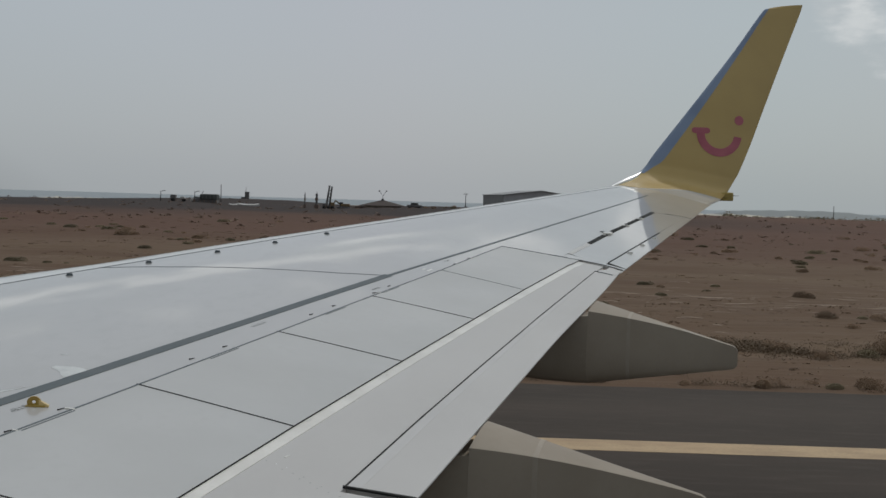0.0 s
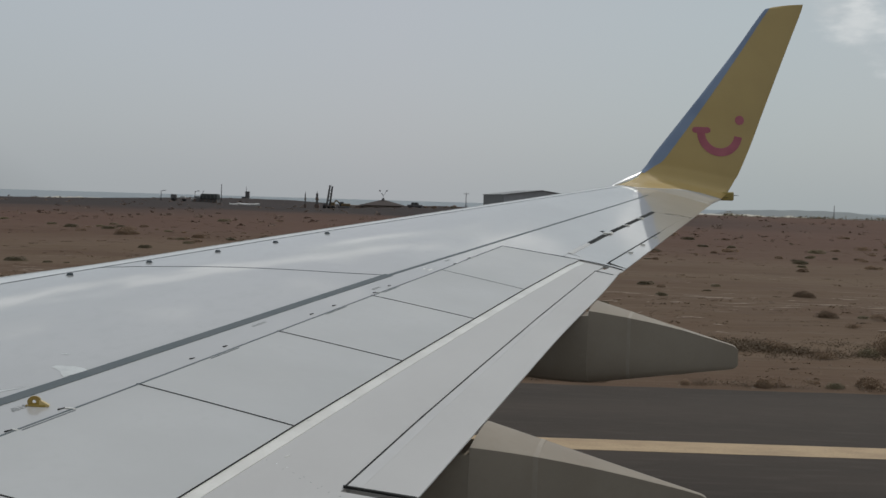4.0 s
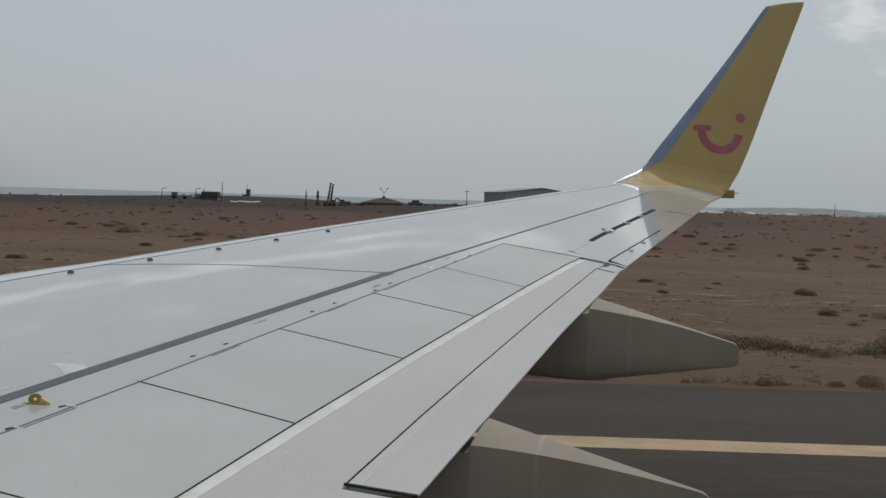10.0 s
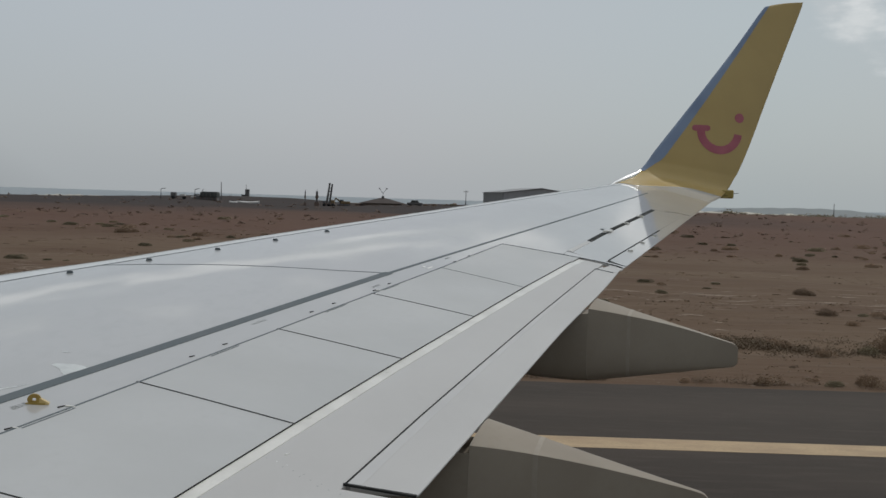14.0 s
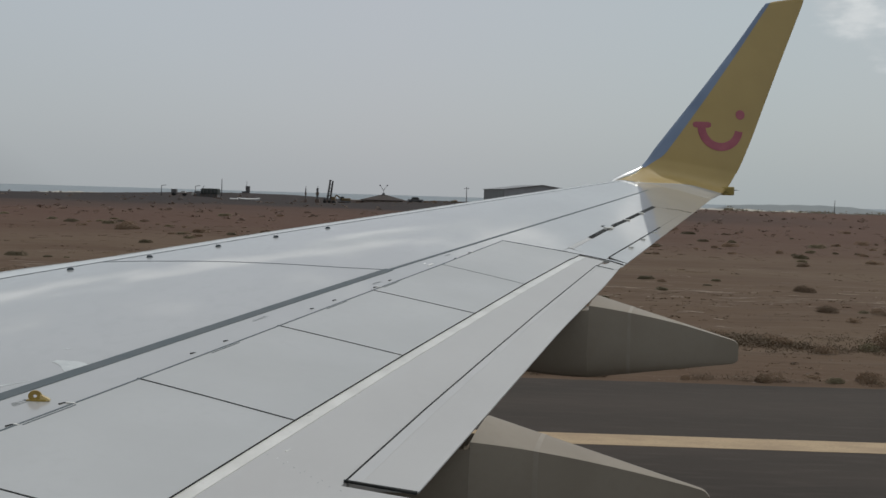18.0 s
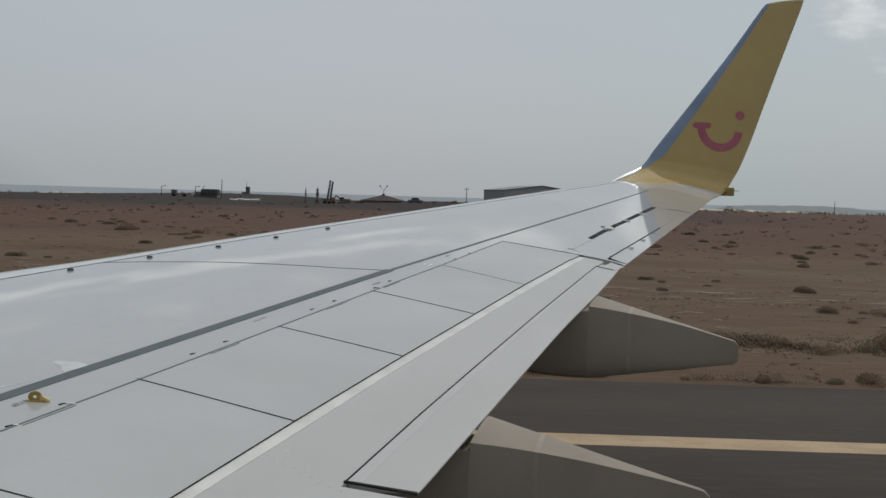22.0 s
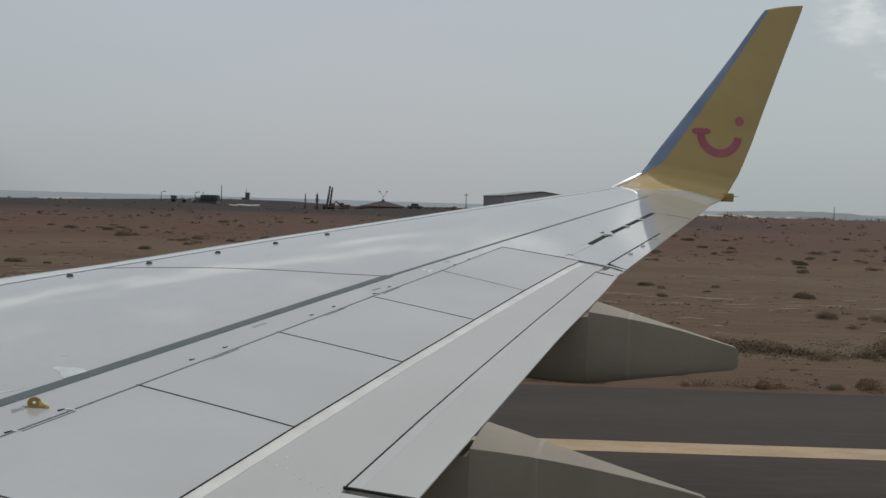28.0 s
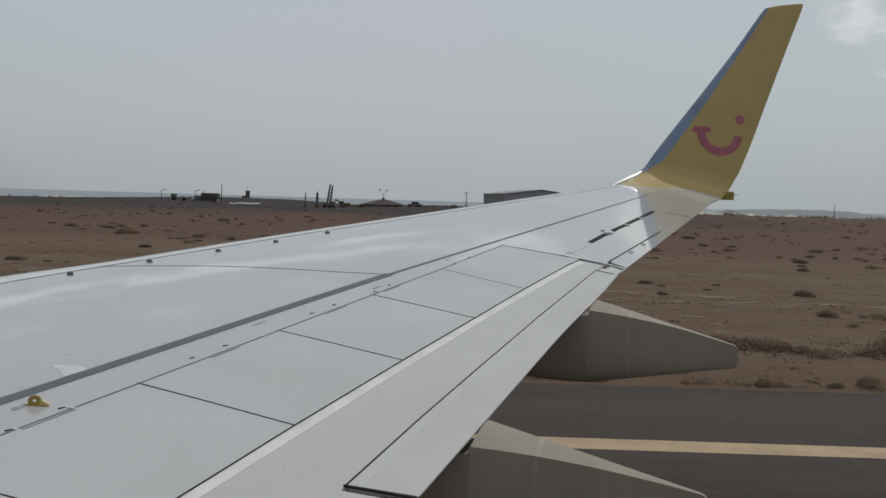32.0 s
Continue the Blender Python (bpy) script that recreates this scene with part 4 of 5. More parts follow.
pole("lamp_post", -80.2, 300, 4.45, "lamp", "dark lamp post with a single arm", "lamp post")
pole("lamp_post", -71.6, 302, 4.55, "lamp", "dark lamp post with a single arm", "lamp post")
pole("utility_pole", -68.8, 322, 6.8, "", "plain dark wooden utility pole", "pole", 0.14)
pole("utility_pole", 1.1, 326, 6.5, "cross", "dark utility pole with a crossarm", "pole", 0.13)
pole("utility_pole", 137.4, 420, 6.2, "", "plain dark wooden utility pole", "pole", 0.15)
pole("utility_pole", -232.0, 400, 6.5, "", "plain dark wooden utility pole beside the coast", "pole", 0.15)

# dark box-shaped building with a lean-to and a car
z = land(-67, 300)
hut = tagged(empty("box_building", -67.05, 300, z - 0.1), "dark canvas-sided box building on low trestles", "building")
box_part("body", (-2.35, -1.8, 0.75), (2.3, 1.8, 4.06 - z), M_TANK, hut, 0.45)
box_part("skirt", (-2.2, -1.55, 0), (2.15, 1.55, 0.82), M_DARK, hut, 0.05)
for xx in (-2.1, -1.1, 0.0, 1.1, 2.05):
    box_part("trestle", (xx - 0.09, -1.78, 0), (xx + 0.09, -1.56, 0.85), M_RUST, hut, 0.01)
for xx in (-1.5, -0.5, 0.5, 1.5):
    box_part("canvas_rib", (xx - 0.06, -1.835, 1.1), (xx + 0.06, -1.79, 3.75 - z), M_DARK, hut, 0.01)
tube_part("vent_pipe", (-1.9, -0.4, 3.9 - z), (-1.9, -0.4, 4.55 - z), 0.07, M_DARK, hut)
tube_part("vent_bend", (-1.9, -0.4, 4.55 - z), (-1.5, -0.4, 4.75 - z), 0.07, M_DARK, hut)
box_part("annex", (-3.5, -1.5, 0), (-2.36, 1.2, 1.25), M_DARK, hut, 0.08)
box_part("side_wall", (-4.2, -1.2, 0), (-3.2, 0.8, 0.95), M_RUST, hut, 0.05)


def car(x, y, turn, paint, label):
    ob = tagged(empty("car", x, y, land(x, y), turn), label, "car")
    bm = bmesh.new()
    add_box(bm, (-2.0, -0.85, 0.28), (2.0, 0.85, 0.85), 0.14)
    part("body", bm, paint, ob)
    bm = bmesh.new()
    vs = add_box(bm, (-1.1, -0.75, 0.8), (1.2, 0.75, 1.42))
    for v in vs:
        if v.co.z > 1.2:
            v.co.x *= 0.72
            v.co.y *= 0.88
    part("cabin", bm, M_GLASS, ob)
    box_part("roof", (-0.8, -0.66, 1.40), (0.85, 0.66, 1.46), paint, ob, 0.02)
    for xx in (-1.3, 1.3):
        for yy in (-0.8, 0.62):
            tube_part("wheel", (xx, yy, 0.31), (xx, yy + 0.18, 0.31), 0.31, M_TYRE, ob, seg=14)
    return ob


car(-71.2, 304, 65, M_WHITE, "small white parked car on the sand")
car(-12.6, 303, -8, M_DARK, "dark grey parked car beside the low house")

# low tower with an antenna on the rise
z = land(-83.4, 438)
tower = tagged(empty("tower", -83.4, 438, z - 0.2), "small dark square tower with an antenna", "tower")
box_part("shaft", (-0.75, -0.75, 0), (0.75, 0.75, 5.3 - z), M_DARK, tower, 0.05)
box_part("cap", (-0.8, -0.8, 5.1 - z), (0.8, 0.8, 5.45 - z), M_DARK, tower, 0.04)
tube_part("antenna", (-0.45, 0, 5.3 - z), (-0.45, 0, 7.4 - z), 0.10, M_DARK, tower, rb=0.05)
box_part("annex", (-2.2, -0.6, 0), (-0.8, 0.7, 0.9), M_DARK, tower, 0.05)



# pale hulls lying in the yard and a flatbed truck
def laid_hull(x, y, length, h, turn, label, mat=M_HULLWHITE):
    n, rows = 14, []
    v, f = [], []
    for i in range(n + 1):
        t = 2 * i / n - 1
        w = 0.75 * (1 - abs(t) ** 3.0) + 0.04
        top = h * (0.72 + 0.28 * t * t)
        v += [(t * length / 2, -w, 0.12 * t * t), (t * length / 2, -w * 1.15, top * 0.6), (t * length / 2, 0, top), (t * length / 2, w * 1.15, top * 0.6), (t * length / 2, w, 0.12 * t * t)]
    for i in range(n):
        for j in range(5):
            a, b = 5 * i + j, 5 * i + (j + 1) % 5
            f.append((a, b, b + 5, a + 5))
    f += [(0, 1, 2, 3, 4), tuple(5 * n + j for j in (4, 3, 2, 1, 0))]
    ob = link_mesh("boat_hull", v, f, mat)
    ob.matrix_world = pose(x, y, land(x, y) - 0.05, 0, 0, turn)
    return tagged(ob, label, "boat", group="hulls in the yard")


laid_hull(-56.0, 296, 5.8, 0.75, 3, "long white boat hull lying in the yard")
laid_hull(-59.0, 291, 2.2, 0.55, 25, "short white boat hull lying in the yard")

truck = tagged(empty("flatbed_truck", -75.6, 299, land(-75.6, 299), 4), "dark flatbed truck parked near the box building", "truck")
box_part("cab", (-1.6, -0.9, 0.45), (-0.2, 0.9, 1.75), M_DARK, truck, 0.12)
box_part("bed", (-0.15, -0.95, 0.6), (2.6, 0.95, 0.78), M_RUST, truck, 0.03)
box_part("load", (0.9, -0.7, 0.782), (2.1, 0.7, 1.25), M_HULLWHITE, truck, 0.06)
for xx in (-1.0, 1.8):
    for yy in (-0.9, 0.68):
        tube_part("wheel", (xx, yy, 0.42), (xx, yy + 0.22, 0.42), 0.42, M_TYRE, truck, seg=14)


# upright drilling masts
def mast(x, y, top, half, label):
    z = land(x, y) - 0.1
    h = top - z
    ob = tagged(empty("drill_mast", x, y, z), label, "mast", group="masts in the yard")
    box_part("post", (-half, -half, 0), (half, half, h), M_DARK, ob, 0.03)
    box_part("collar", (-half * 1.5, -half * 1.5, h * 0.55), (half * 1.5, half * 1.5, h * 0.72), M_RUST, ob, 0.03)
    tube_part("rod", (half * 0.2, 0, h), (half * 0.2, 0, h + 0.6), 0.06, M_DARK, ob)
    box_part("base", (-half * 2.2, -half * 2.2, 0), (half * 2.2, half * 2.2, h * 0.28), M_RUST, ob, 0.06)
    return ob


mast(-41.7, 300, 4.7, 0.14, "thin dark upright drilling mast")
mast(-38.7, 301, 4.9, 0.26, "dark upright drilling mast with a wide foot")


def beam(name, a, b, half, mat, parent, taper=1.0, label=""):
    """A square beam from a to b, its end taper times as thick."""
    a, b = Vector(a), Vector(b)
    bm = bmesh.new()
    vs = add_box(bm, (-half, -half, 0), (half, half, (b - a).length))
    for v in vs:
        if v.co.z > 0.01:
            v.co.x, v.co.y = v.co.x * taper, v.co.y * taper
    bmesh.ops.transform(bm, matrix=Matrix.Translation(a) @ (b - a).to_track_quat("Z", "Y").to_matrix().to_4x4(), verts=bm.verts)
    return part(name, bm, mat, parent, label)


# crane with a raised boom and a lattice jib beside it
z = land(-36.2, 300) - 0.1
h = 7.0 - z
crane = tagged(empty("mobile_crane", -35.6, 300, z), "old mobile crane with its weathered boom raised", "crane")
box_part("chassis", (-1.3, -0.9, 0.35), (1.9, 0.9, 0.85), M_RUST, crane, 0.08)
for xx in (-0.9, 0.3, 1.4):
    for yy in (-1.0, 0.72):
        tube_part("wheel", (xx, yy, 0.42), (xx, yy + 0.28, 0.42), 0.42, M_TYRE, crane, seg=14)
box_part("cab", (0.8, -0.8, 0.86), (1.8, 0.8, 1.75), M_BOOM, crane, 0.12)
box_part("counterweight", (-1.35, -0.85, 0.86), (-0.6, 0.85, 1.35), M_DARK, crane, 0.08)
beam("boom", (-0.30, -0.3, 0.86), (0.42, -0.3, h), 0.27, M_DARK, crane, 0.72)
beam("jib", (0.42, 0.3, 0.86), (1.02, 0.3, h * 0.985), 0.25, M_DARK, crane, 0.8)
for q in (0.22, 0.40, 0.58, 0.76):
    beam("brace", (lerp(-0.30, 0.42, q), 0, lerp(0.86, h, q)), (lerp(0.42, 1.02, q), 0, lerp(0.86, h, q) + 0.25), 0.07, M_RUST, crane)
box_part("boom_head", (0.15, -0.55, h - 0.12), (0.72, -0.05, h + 0.16), M_DARK, crane, 0.05)
tube_part("hoist_rope", (0.98, -0.3, h * 0.62), (0.98, -0.3, h * 0.98), 0.025, M_DARK, crane, seg=6)
box_part("hook_block", (0.88, -0.4, h * 0.57), (1.08, -0.2, h * 0.63), M_DARK, crane, 0.03)

# excavator with its arm folded low
z = land(-31.8, 302) - 0.1
digger = tagged(empty("excavator", -31.8, 302, z), "rusty ochre excavator with a folded arm", "excavator")
for yy in (-1.1, 0.6):
    box_part("track", (-1.5, yy, 0), (1.7, yy + 0.5, 0.62), M_DARK, digger, 0.2)
box_part("house", (-0.5, -0.95, 0.63), (1.9, 0.95, 1.35), M_BOOM, digger, 0.16)
box_part("cab", (-0.75, -0.9, 0.63), (0.2, 0.0, 1.75), M_GLASS, digger, 0.1)
beam("boom", (-0.5, 0.3, 1.1), (-2.0, 0.3, 2.15), 0.20, M_BOOM, digger, 0.8)
beam("arm", (-2.0, 0.3, 2.15), (-2.75, 0.3, 0.85), 0.15, M_BOOM, digger, 0.8)
box_part("bucket", (-3.0, -0.1, 0.25), (-2.4, 0.7, 0.85), M_RUST, digger, 0.12)
beam("ram", (-0.9, 0.3, 0.95), (-1.6, 0.3, 1.75), 0.06, M_DARK, digger)

# low broken walls of the yard
yard = tagged(empty("yard_ruin", -30.6, 302, land(-30.6, 302) - 0.1), "low broken yard walls in weathered brown render", "ruin")
box_part("low_wall", (0.9, -1.0, 0), (4.0, 1.0, 1.0), M_WALL, yard, 0.1)
box_part("slab", (2.2, -1.3, 0), (4.6, -1.03, 0.75), M_RUST, yard, 0.05)

# low house with a pyramid roof and an aerial
z = land(-21, 300) - 0.1
house = tagged(empty("low_house", -21.0, 300, z), "low house with a wide brown hipped roof", "house")
w, e, rdg = 5.9, 0.75, 3.55 - z
box_part("wall", (-5.0, -3.2, 0), (5.0, 3.2, e), M_WALL, house, 0.03)
v = [(-w, -3.8, e - 0.2), (w, -3.8, e - 0.2), (w, 3.8, e - 0.2), (-w, 3.8, e - 0.2), (-0.5, 0, rdg), (0.5, 0, rdg)]
v2 = [(a, b, c + 0.12) for a, b, c in v]
link_mesh("roof", v + v2, [(6, 7, 11, 10), (7, 8, 11), (8, 9, 10, 11), (9, 6, 10), (3, 2, 1, 0), (0, 1, 7, 6), (1, 2, 8, 7), (2, 3, 9, 8), (3, 0, 6, 9)], M_TILE, house)
box_part("chimney", (-0.35, -0.3, rdg - 0.4), (0.35, 0.3, rdg + 0.55), M_DARK, house, 0.04)
tube_part("aerial", (0, 0, rdg + 0.5), (0, 0, rdg + 1.3), 0.05, M_DARK, house)
for sgn in (-1, 1):
    tube_part("aerial_arm", (0, 0, rdg + 1.2), (sgn * 0.95, 0, rdg + 2.6), 0.05, M_DARK, house)
    box_part("aerial_tip", (sgn * 0.95 - 0.2, -0.05, rdg + 2.4), (sgn * 0.95 + 0.2, 0.05, rdg + 2.7), M_DARK, house, 0.02)

# runway exit with its lines, behind the tail
tagged(flat_strip("taxiway", [(24, 25.2), (34, 27), (46, 33), (58, 46), (64, 52), (230, 52), (230, 25.2)], 0.0, M_ASPHALT, 0.2), "dark asphalt taxiway leaving the runway", "taxiway", kind="structure")
curve = [(30 + 170 * k / 24, 14 + 32 * ease(0, 1, k / 24)) for k in range(25)]
tagged(flat_strip("taxi_line", [(x, y - 0.09) for x, y in curve] + [(x, y + 0.09) for x, y in curve[::-1]], 0.006, M_YLINE, 0.004), "thin yellow taxi guide line on asphalt", "taxi line", kind="structure")
tagged(flat_strip("taxi_line", [(70, 47.9), (228, 47.9), (228, 48.1), (70, 48.1)], 0.006, M_YLINE, 0.004), "thin yellow taxiway edge line on asphalt", "taxi line", kind="structure")


def marker(x, y):
    ob = tagged(empty("edge_marker", x, y, 0.0), "short dark marker post beside the taxiway", "marker", group="edge markers")
    tube_part("post", (0, 0, 0), (0, 0, 0.75), 0.05, M_DARK, ob, seg=10)
    tube_part("foot", (0, 0, 0), (0, 0, 0.05), 0.12, M_DARK, ob, seg=12)
    return ob


m0 = marker(72, 49.6)
for x in (102, 132, 162):
    copy_thing(m0, pose(x, 49.6, 0))


# palms and conifers by the shore
def shore_tree(x, y, h, kind, seed):
    rnd = random.Random(seed)
    z = land(x, y) - 0.2
    ob = tagged(empty("palm" if kind else "conifer", x, y, z), "small palm on the shore" if kind else "hazy conifer by the shore", "tree")
    tube_part("trunk", (0, 0, 0), (0.05 * h * rnd.uniform(-1, 1), 0, h * (0.85 if kind else 0.95)), 0.13, M_DARK, ob, rb=0.07, seg=8)
    v, f = [], []
    if kind:
        for k in range(26):
            a, up = rnd.uniform(0, 6.283), rnd.uniform(-0.3, 0.9)
            prev = Vector((0, 0, h * 0.85))
            for s in range(1, 6):
                t = s / 5
                q = Vector((math.cos(a) * t * 1.5, math.sin(a) * t * 1.5, h * 0.85 + up * t - 1.3 * t * t))
                d = Vector((-math.sin(a), math.cos(a), -0.3)) * 0.16 * (1.15 - t)
                n0 = len(v)
                v += [prev - d, prev + d, q + d * 0.8, q - d * 0.8]
                f.append((n0, n0 + 1, n0 + 2, n0 + 3))
                prev = q
    else:
        for k in range(420):
            t = rnd.random() ** 0.7
            r = (1 - t) * h * 0.26 * rnd.uniform(0.4, 1.1) + 0.1
            a = rnd.uniform(0, 6.283)
            c = Vector((r * math.cos(a), r * math.sin(a), h * (0.12 + 0.9 * t)))
            n0 = len(v)
            for _ in range(3):
                v.append(c + Vector((rnd.gauss(0, 0.22), rnd.gauss(0, 0.22), rnd.gauss(0, 0.14))))
            f.append((n0, n0 + 1, n0 + 2))
    link_mesh("crown", v, f, M_LEAF, ob)


for k in range(11):
    shore_tree(-250 - 11.5 * k + 3 * math.sin(k * 2.3), 440 + 5 * math.cos(k * 1.7), 2.3 + 0.8 * math.sin(k * 1.9) ** 2, True, 40 + k)
for k in range(6):
    shore_tree(-398 - 6.0 * k, 450 + 4 * math.sin(k), 6.0 + 2.0 * math.sin(k * 2.2), False, 70 + k)

# boulders by the pole
def stone(name, x, y, size, mat, seed, label=""):
    rnd = random.Random(seed)
    bm = bmesh.new()
    bmesh.ops.create_icosphere(bm, subdivisions=2, radius=1.0)
    for v in bm.verts:
        v.co *= 1 + 0.35 * noise.noise(v.co * 1.3 + Vector((seed, 0, 0)))
        v.co.z = v.co.z * 0.7 + 0.35
        v.co *= size
    ob = part(name, bm, mat)
    ob.matrix_world = pose(x, y, land(x, y) - 0.1 * size, 0, 0, rnd.uniform(0, 360))
    return tagged(ob, label or "rounded brown boulder on the sand", "rock")


stone("boulder", -2.1, 329, 0.75, M_ROCK, 3)
stone("boulder", -4.4, 331, 0.45, M_ROCK, 5)

# shore, dunes and headland
def ridge(name, x0, x1, y, base, tops, mat, deep, label, category, seed, rough=0.25):
    """A long low rise; tops: heights at even steps."""
    n = 90
    verts, faces = [], []
    for i in range(n + 1):
        t = i / n
        q = t * (len(tops) - 1)
        k = min(int(q), len(tops) - 2)
        h = lerp(tops[k], tops[k + 1], ease(0, 1, q - k))
        h += (h - base) * rough * noise.noise((t * 14, seed, 0))
        x = lerp(x0, x1, t)
        verts += [(x, y - deep, base), (x, y - deep * 0.3, lerp(base, h, 0.75)), (x, y, h), (x, y + deep, base)]
    for i in range(n):
        for j in range(3):
            a = 4 * i + j
            faces.append((a, a + 4, a + 5, a + 1))
    return tagged(link_mesh(name, verts, faces, mat, smooth=True), label, category, kind="structure")


ridge("beach", -184, -142, 474, -1.2, (-0.4, 0.8, 1.0, 1.05, 0.95, -0.4), M_DUNE, 12, "bright white beach at the edge of the plain", "beach", 2)
ridge("dunes", 120, 215, 640, -3.0, (0.3, 1.3, 0.9, 1.3, 0.4, 0.6, -0.2, -1.0), M_DUNE, 30, "pale sand dunes beyond the plain", "dunes", 5)
ridge("headland", 262, 455, 1200, -3, (-3, 2.6, 3.6, 4.2, 4.6, 4.5, 3.8, 1.6, -3), M_LAND, 80, "hazy low headland across the water", "headland", 7, 0.06)

# belt of low scrub along the rim of the plain
bv, bf = [], []
belt = random.Random(5)
for _ in range(620):
    x, y = belt.uniform(92, 270), belt.gauss(398, 4)
    s = belt.uniform(0.5, 1.25) * (0.55 + 0.6 * ease(-0.2, 0.4, noise.noise((x * 0.05, 2.0, 0.0))))
    z = land(x, y)
    for _ in range(14):
        c = Vector((x + belt.gauss(0, 0.6) * s, y + belt.gauss(0, 0.4) * s, z + abs(belt.gauss(0.25, 0.4)) * s))
        a = len(bv)
        for _ in range(3):
            bv.append(c + Vector((belt.gauss(0, 0.3), belt.gauss(0, 0.2), belt.gauss(0, 0.2))) * s)
        bf.append((a, a + 1, a + 2))
tagged(link_mesh("scrub_belt", bv, bf, M_SHRUB2), "dark belt of low scrub before the dunes", "scrub", kind="stuff")

# ---- desert plants ----
def shrub_mesh(name, seed, mat, count=230, flat=0.55):
    rnd = random.Random(seed)
    verts, faces = [], []
    lobes = [(rnd.uniform(-0.4, 0.4), rnd.uniform(-0.3, 0.3), rnd.uniform(0.3, 0.6)) for _ in range(5)]
    for _ in range(26):
        a, r = rnd.uniform(0, 6.283), rnd.uniform(0.3, 0.95)
        p = Vector((0.1 * math.cos(a), 0.1 * math.sin(a), -0.05))
        q = Vector((r * math.cos(a), r * math.sin(a), flat * rnd.uniform(0.35, 1.0)))
        k = len(verts)
        d = Vector((-math.sin(a), math.cos(a), 0)) * 0.018
        verts += [p - d, p + d, q]
        faces.append((k, k + 1, k + 2))
    for _ in range(count):
        lx, ly, lr = rnd.choice(lobes)
        d = Vector((rnd.gauss(0, 1), rnd.gauss(0, 1), abs(rnd.gauss(0, 1)))).normalized() * lr * rnd.uniform(0.35, 1.0) ** 0.5
        c = Vector((lx + d.x, ly + d.y, max(0.02, d.z * flat * 1.9)))
        for _ in range(2):
            u = Vector((rnd.gauss(0, 1), rnd.gauss(0, 1), rnd.gauss(0.5, 1))).normalized() * rnd.uniform(0.03, 0.065)
            w = Vector((rnd.gauss(0, 1), rnd.gauss(0, 1), rnd.gauss(0, 1))).normalized() * rnd.uniform(0.011, 0.022)
            k = len(verts)
            verts += [c - w, c + w, c + u]
            faces.append((k, k + 1, k + 2))
    me = bpy.data.meshes.new(name)
    me.from_pydata([tuple(v) for v in verts], [], faces)
    me.materials.append(mat)
    return me


SHRUBS = [shrub_mesh("desert_shrub", s, M_SHRUB if s % 3 else M_SHRUB2, 2800, 0.5 + 0.05 * (s % 3)) for s in range(6)]
rng = random.Random(11)


def plant(x, y, size, squash=1.0):
    k = rng.randrange(6)
    ob = new("desert_shrub", SHRUBS[k])
    ob.matrix_world = pose(x, y, land(x, y) - 0.02, 0, 0, rng.uniform(0, 360)) @ Matrix.Diagonal((size, size, size * squash, 1))
    return tagged(ob, "olive-brown dry desert shrub on sand" if k % 3 == 0 else "dry brown desert shrub on sand", "shrub", group="desert shrubs")


# a ragged row beside the asphalt, a belt behind it, then a scatter
for x, y, s in ((-15.2, 26.1, 0.5), (-11.8, 25.7, 0.4), (-8.4, 26.2, 0.6), (-5.2, 25.8, 0.4), (-2.0, 26.3, 0.55), (0.6, 25.9, 0.35), (3.1, 25.75, 0.45), (5.2, 25.7, 0.22),
                (7.1, 25.75, 0.5), (8.6, 25.8, 0.35), (9.5, 25.9, 0.62), (10.7, 25.7, 0.3), (11.9, 26.3, 0.45), (14.5, 25.9, 0.6), (17.8, 26.2, 0.5), (21.0, 25.9, 0.55),
                (7.6, 33.8, 0.55), (9.2, 32.6, 0.65), (10.0, 30.9, 0.45), (12.9, 34.1, 0.45), (12.6, 32.2, 1.05), (13.8, 32.0, 0.8), (11.5, 31.8, 0.55), (15.6, 31.8, 0.95), (17.2, 33.0, 0.8),
                (4.4, 33.2, 0.5), (0.5, 32.1, 0.6), (-3.4, 33.4, 0.5), (-8.2, 32.4, 0.7), (-13.2, 33.6, 0.8), (-17.5, 32.2, 0.6), (13.6, 39.0, 0.32), (16.4, 38.4, 0.5), (21.3, 36.0, 0.8), (24.0, 34.5, 0.7)):
    plant(x, y, s, 0.95)
for _ in range(34):
    plant(rng.uniform(-14, 23), rng.choice((rng.uniform(25.7, 27.2), rng.uniform(27.5, 31.0))), rng.uniform(0.14, 0.36), 0.7)
for _ in range(215):
    y = rng.choice((rng.uniform(40, 64), rng.uniform(66, 150), rng.uniform(78, 128), rng.uniform(80, 120)))
    x = rng.uniform(-0.55, 0.6) * y
    plant(x, y, rng.choice((rng.uniform(0.18, 0.5), rng.uniform(0.3, 0.75))) * (1 + y / 160.0), 0.7)
# bushes between the low house and the pole
for x, y, s in ((-12.0, 304, 1.5), (-9.8, 303, 1.2), (-7.5, 305, 1.3), (-4.6, 304, 0.9), (-2.4, 305, 1.7), (-0.6, 304, 0.9), (3.4, 306, 0.8)):
    plant(x, y, s, 0.9)
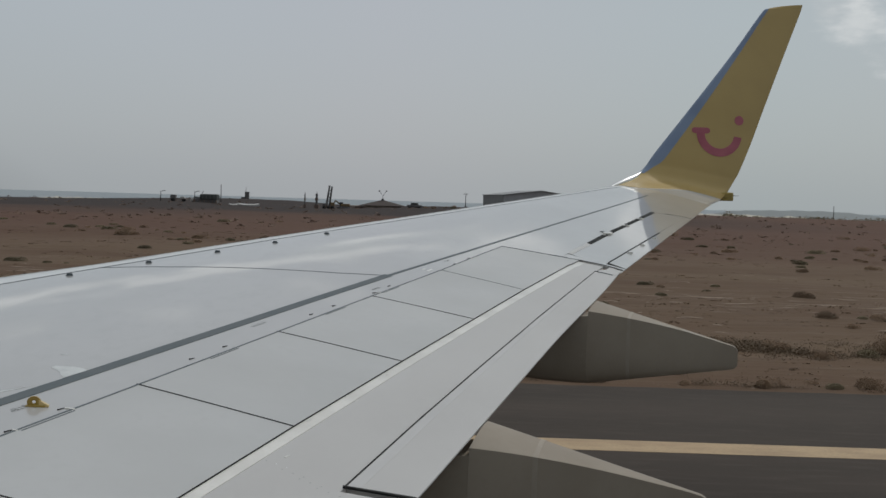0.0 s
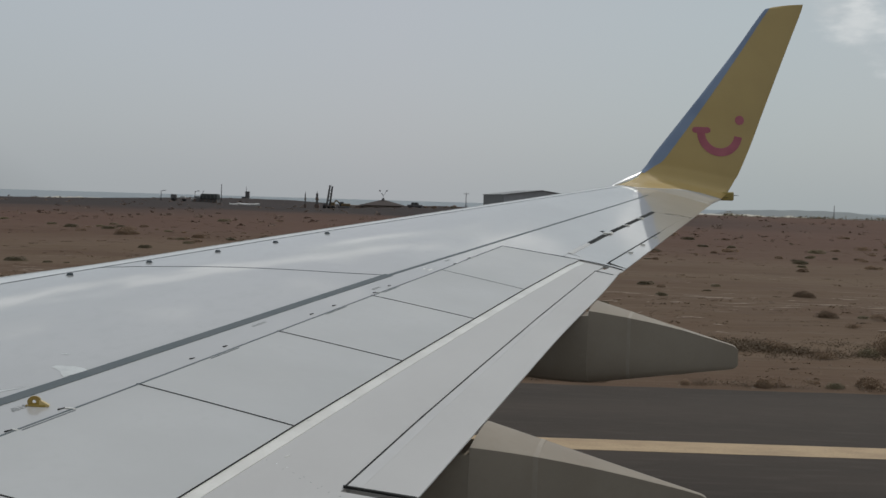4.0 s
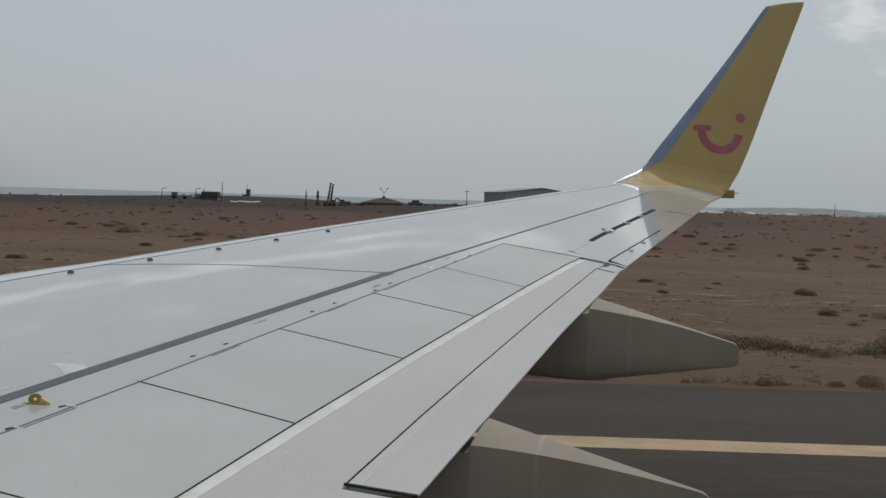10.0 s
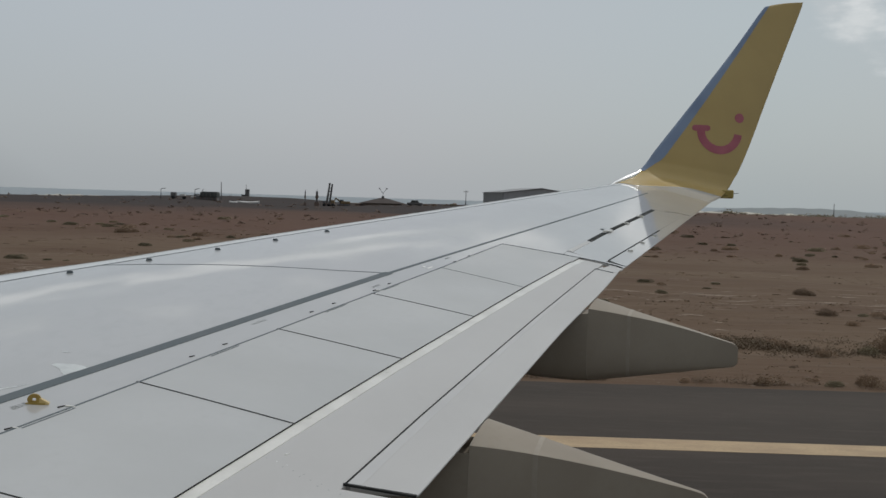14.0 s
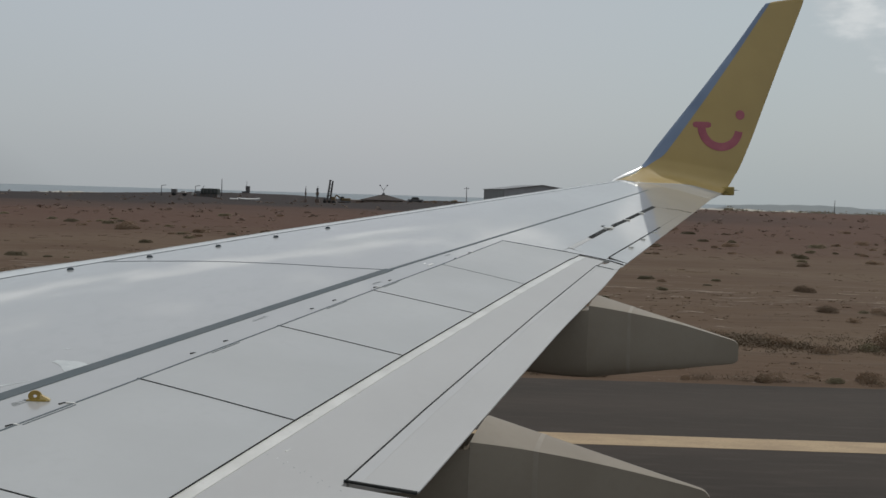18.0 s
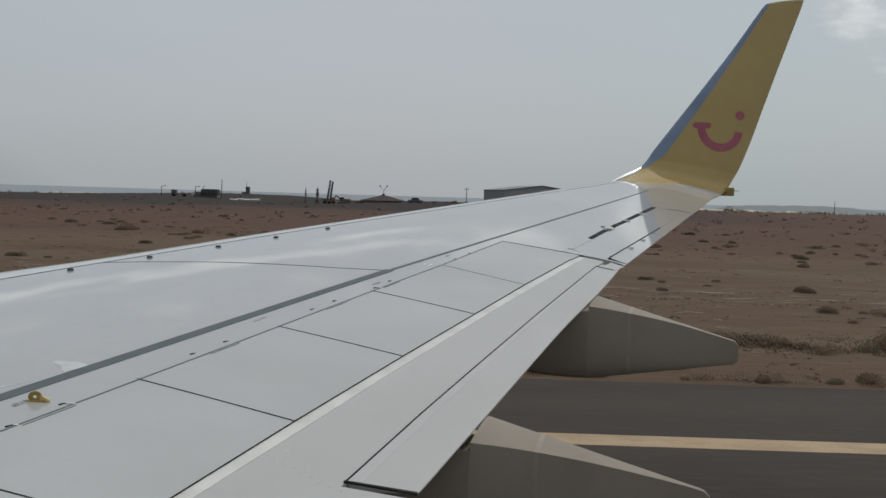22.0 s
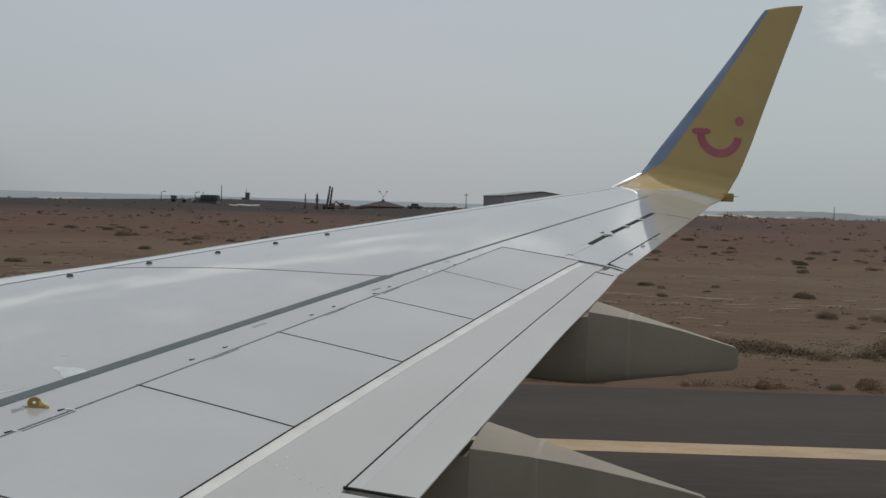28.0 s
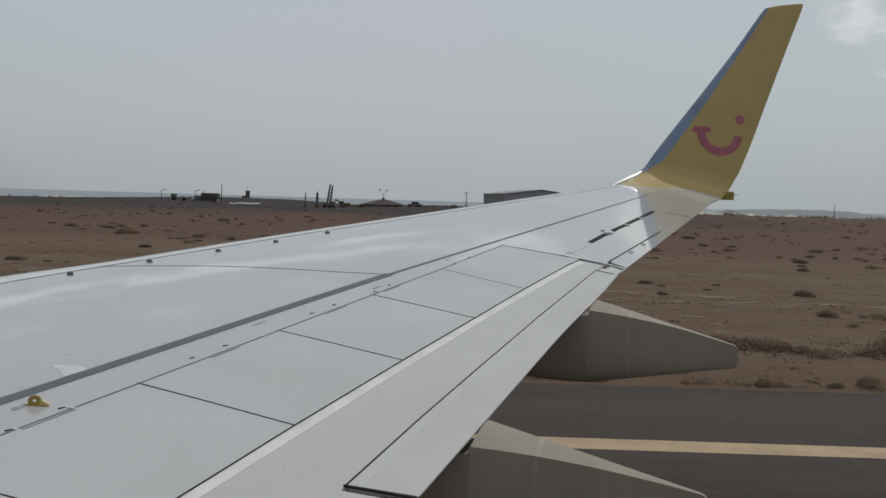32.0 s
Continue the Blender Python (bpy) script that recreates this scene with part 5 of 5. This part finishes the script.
# far scrub, joined
fv, ff = [], []
for _ in range(620):
    y = rng.choice((rng.uniform(130, 240), rng.uniform(150, 330), rng.uniform(260, 420)))
    x = rng.uniform(-0.7, 0.7) * y
    s = rng.uniform(0.35, 0.8)
    z = land(x, y)
    for _ in range(16):
        c = Vector((x + rng.gauss(0, 0.45) * s, y + rng.gauss(0, 0.35) * s, z + abs(rng.gauss(0.1, 0.22)) * s))
        a = len(fv)
        for _ in range(3):
            fv.append(c + Vector((rng.gauss(0, 0.3), rng.gauss(0, 0.2), rng.gauss(0, 0.14))) * s)
        ff.append((a, a + 1, a + 2))
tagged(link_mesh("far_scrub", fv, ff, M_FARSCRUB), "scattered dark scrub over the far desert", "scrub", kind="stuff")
# pebbles and clods near the runway
pv, pf = [], []
for _ in range(2600):
    y = 25.4 + 32 * rng.random() ** 1.6
    x = rng.uniform(-0.5, 0.55) * y
    s = rng.uniform(0.012, 0.05) * (1.8 if rng.random() < 0.08 else 1)
    z = land(x, y)
    a = len(pv)
    r = [Vector((math.cos(q) * s * rng.uniform(0.7, 1.5), math.sin(q) * s * rng.uniform(0.7, 1.2), 0)) for q in (0, 1.26, 2.51, 3.77, 5.03)]
    pv += [Vector((x, y, z - 0.01)) + q for q in r] + [Vector((x + rng.uniform(-.3, .3) * s, y, z + s * rng.uniform(0.2, 0.5)))]
    pf += [(a + k, a + (k + 1) % 5, a + 5) for k in range(5)]
tagged(link_mesh("pebbles", pv, pf, M_ROCK), "small stones and clods on the sand", "stones", kind="stuff")
# dry tufts and clods between the shrubs, in long drifts
for name, amount, mat, label, seed in (("dry_tufts", 4200, M_TUFT, "small dry grass tufts over the sand", 9.0), ("dark_clods", 2600, M_CLOD, "dark clods and dead twigs scattered over the sand", 21.0)):
    tv, tf = [], []
    for _ in range(amount):
        y = rng.choice((rng.uniform(26, 50), rng.uniform(40, 70), rng.uniform(50, 110), rng.uniform(70, 160)))
        x = rng.uniform(-0.5, 0.55) * y
        if noise.noise((x * 0.05, y * 0.09, seed)) + 0.5 * noise.noise((x * 0.2, y * 0.3, seed)) < 0.02:
            continue
        q = rng.uniform(0.03, 0.085) * (0.6 + y / 80) * rng.choice((0.7, 1.0, 1.0, 1.6))
        z = land(x, y)
        for _ in range(8):
            c = Vector((x + rng.gauss(0, 1.0) * q, y + rng.gauss(0, 0.5) * q, z - 0.01))
            a = len(tv)
            tv += [c + Vector((-0.35 * q, 0, 0)), c + Vector((0.35 * q, rng.gauss(0, 0.1) * q, 0)), c + Vector((rng.gauss(0, 0.5) * q, rng.gauss(0, 0.4) * q, q * rng.uniform(0.15, 0.45)))]
            tf.append((a, a + 1, a + 2))
    tagged(link_mesh(name, tv, tf, mat), label, "grass" if name == "dry_tufts" else "clods", kind="stuff")
# low scrub: a broken belt behind the verge and a ragged fringe along the asphalt
bv, bf = [], []
for _ in range(7000):
    fringe = rng.random() < 0.12
    x = rng.uniform(-18, 24)
    y = 25.55 + abs(rng.gauss(0, 0.28)) if fringe else 32.6 + 0.5 * math.sin(x * 0.33) + rng.gauss(0, 0.75)
    if noise.noise((x * (0.55 if fringe else 0.22), y * 0.4, 4.0)) < (0.08 if fringe else -0.02):
        continue
    q = rng.uniform(0.05, 0.13) if fringe else rng.uniform(0.07, 0.2)
    z = land(x, y)
    for _ in range(26):
        c = Vector((x + rng.gauss(0, 1.0) * q, y + rng.gauss(0, 0.6) * q, z - 0.01 + abs(rng.gauss(0, 0.55)) * q))
        a = len(bv)
        w = rng.uniform(0.04, 0.11) * q
        bv += [c + Vector((-w, 0, 0)), c + Vector((w, rng.gauss(0, 0.1) * q, 0)), c + Vector((rng.gauss(0, 0.2) * q, rng.gauss(0, 0.2) * q, q * rng.uniform(0.08, 0.32)))]
        bf.append((a, a + 1, a + 2))
tagged(link_mesh("low_scrub", bv, bf, M_SCRUB), "low dry brown scrub in a broken belt beside the runway", "scrub", kind="stuff")
# pale trodden streaks, thickest along an old track
sv, sf = [], []
for _ in range(520):
    x = rng.uniform(-30, 32)
    track = 50.5 - 0.07 * x + 1.2 * math.sin(x * 0.21)
    y = rng.choice((track + rng.gauss(0, 0.5), track + rng.gauss(0, 0.5), track - 4.5 + rng.gauss(0, 1.6), rng.uniform(42, 70), rng.uniform(36, 60)))
    ln, wd = rng.uniform(0.1, 0.6) * rng.choice((0.5, 1.0, 1.2, 3.0)), rng.uniform(0.03, 0.11)
    a = len(sv)
    for k in range(9):
        q = -1 + k / 4
        for sg in (-1, 1):
            px, py = x + q * ln, y + sg * wd * (1 - q * q) ** 0.5 * rng.uniform(0.3, 1.4) + 0.1 * math.sin(q * 2 + x)
            sv.append((px, py, land(px, py) + 0.02))
    sf += [(a + 2 * k, a + 2 * k + 2, a + 2 * k + 3, a + 2 * k + 1) for k in range(8)]
tagged(link_mesh("pale_streaks", sv, sf, M_PALE), "pale scraped streaks in the sand", "sand", kind="stuff")
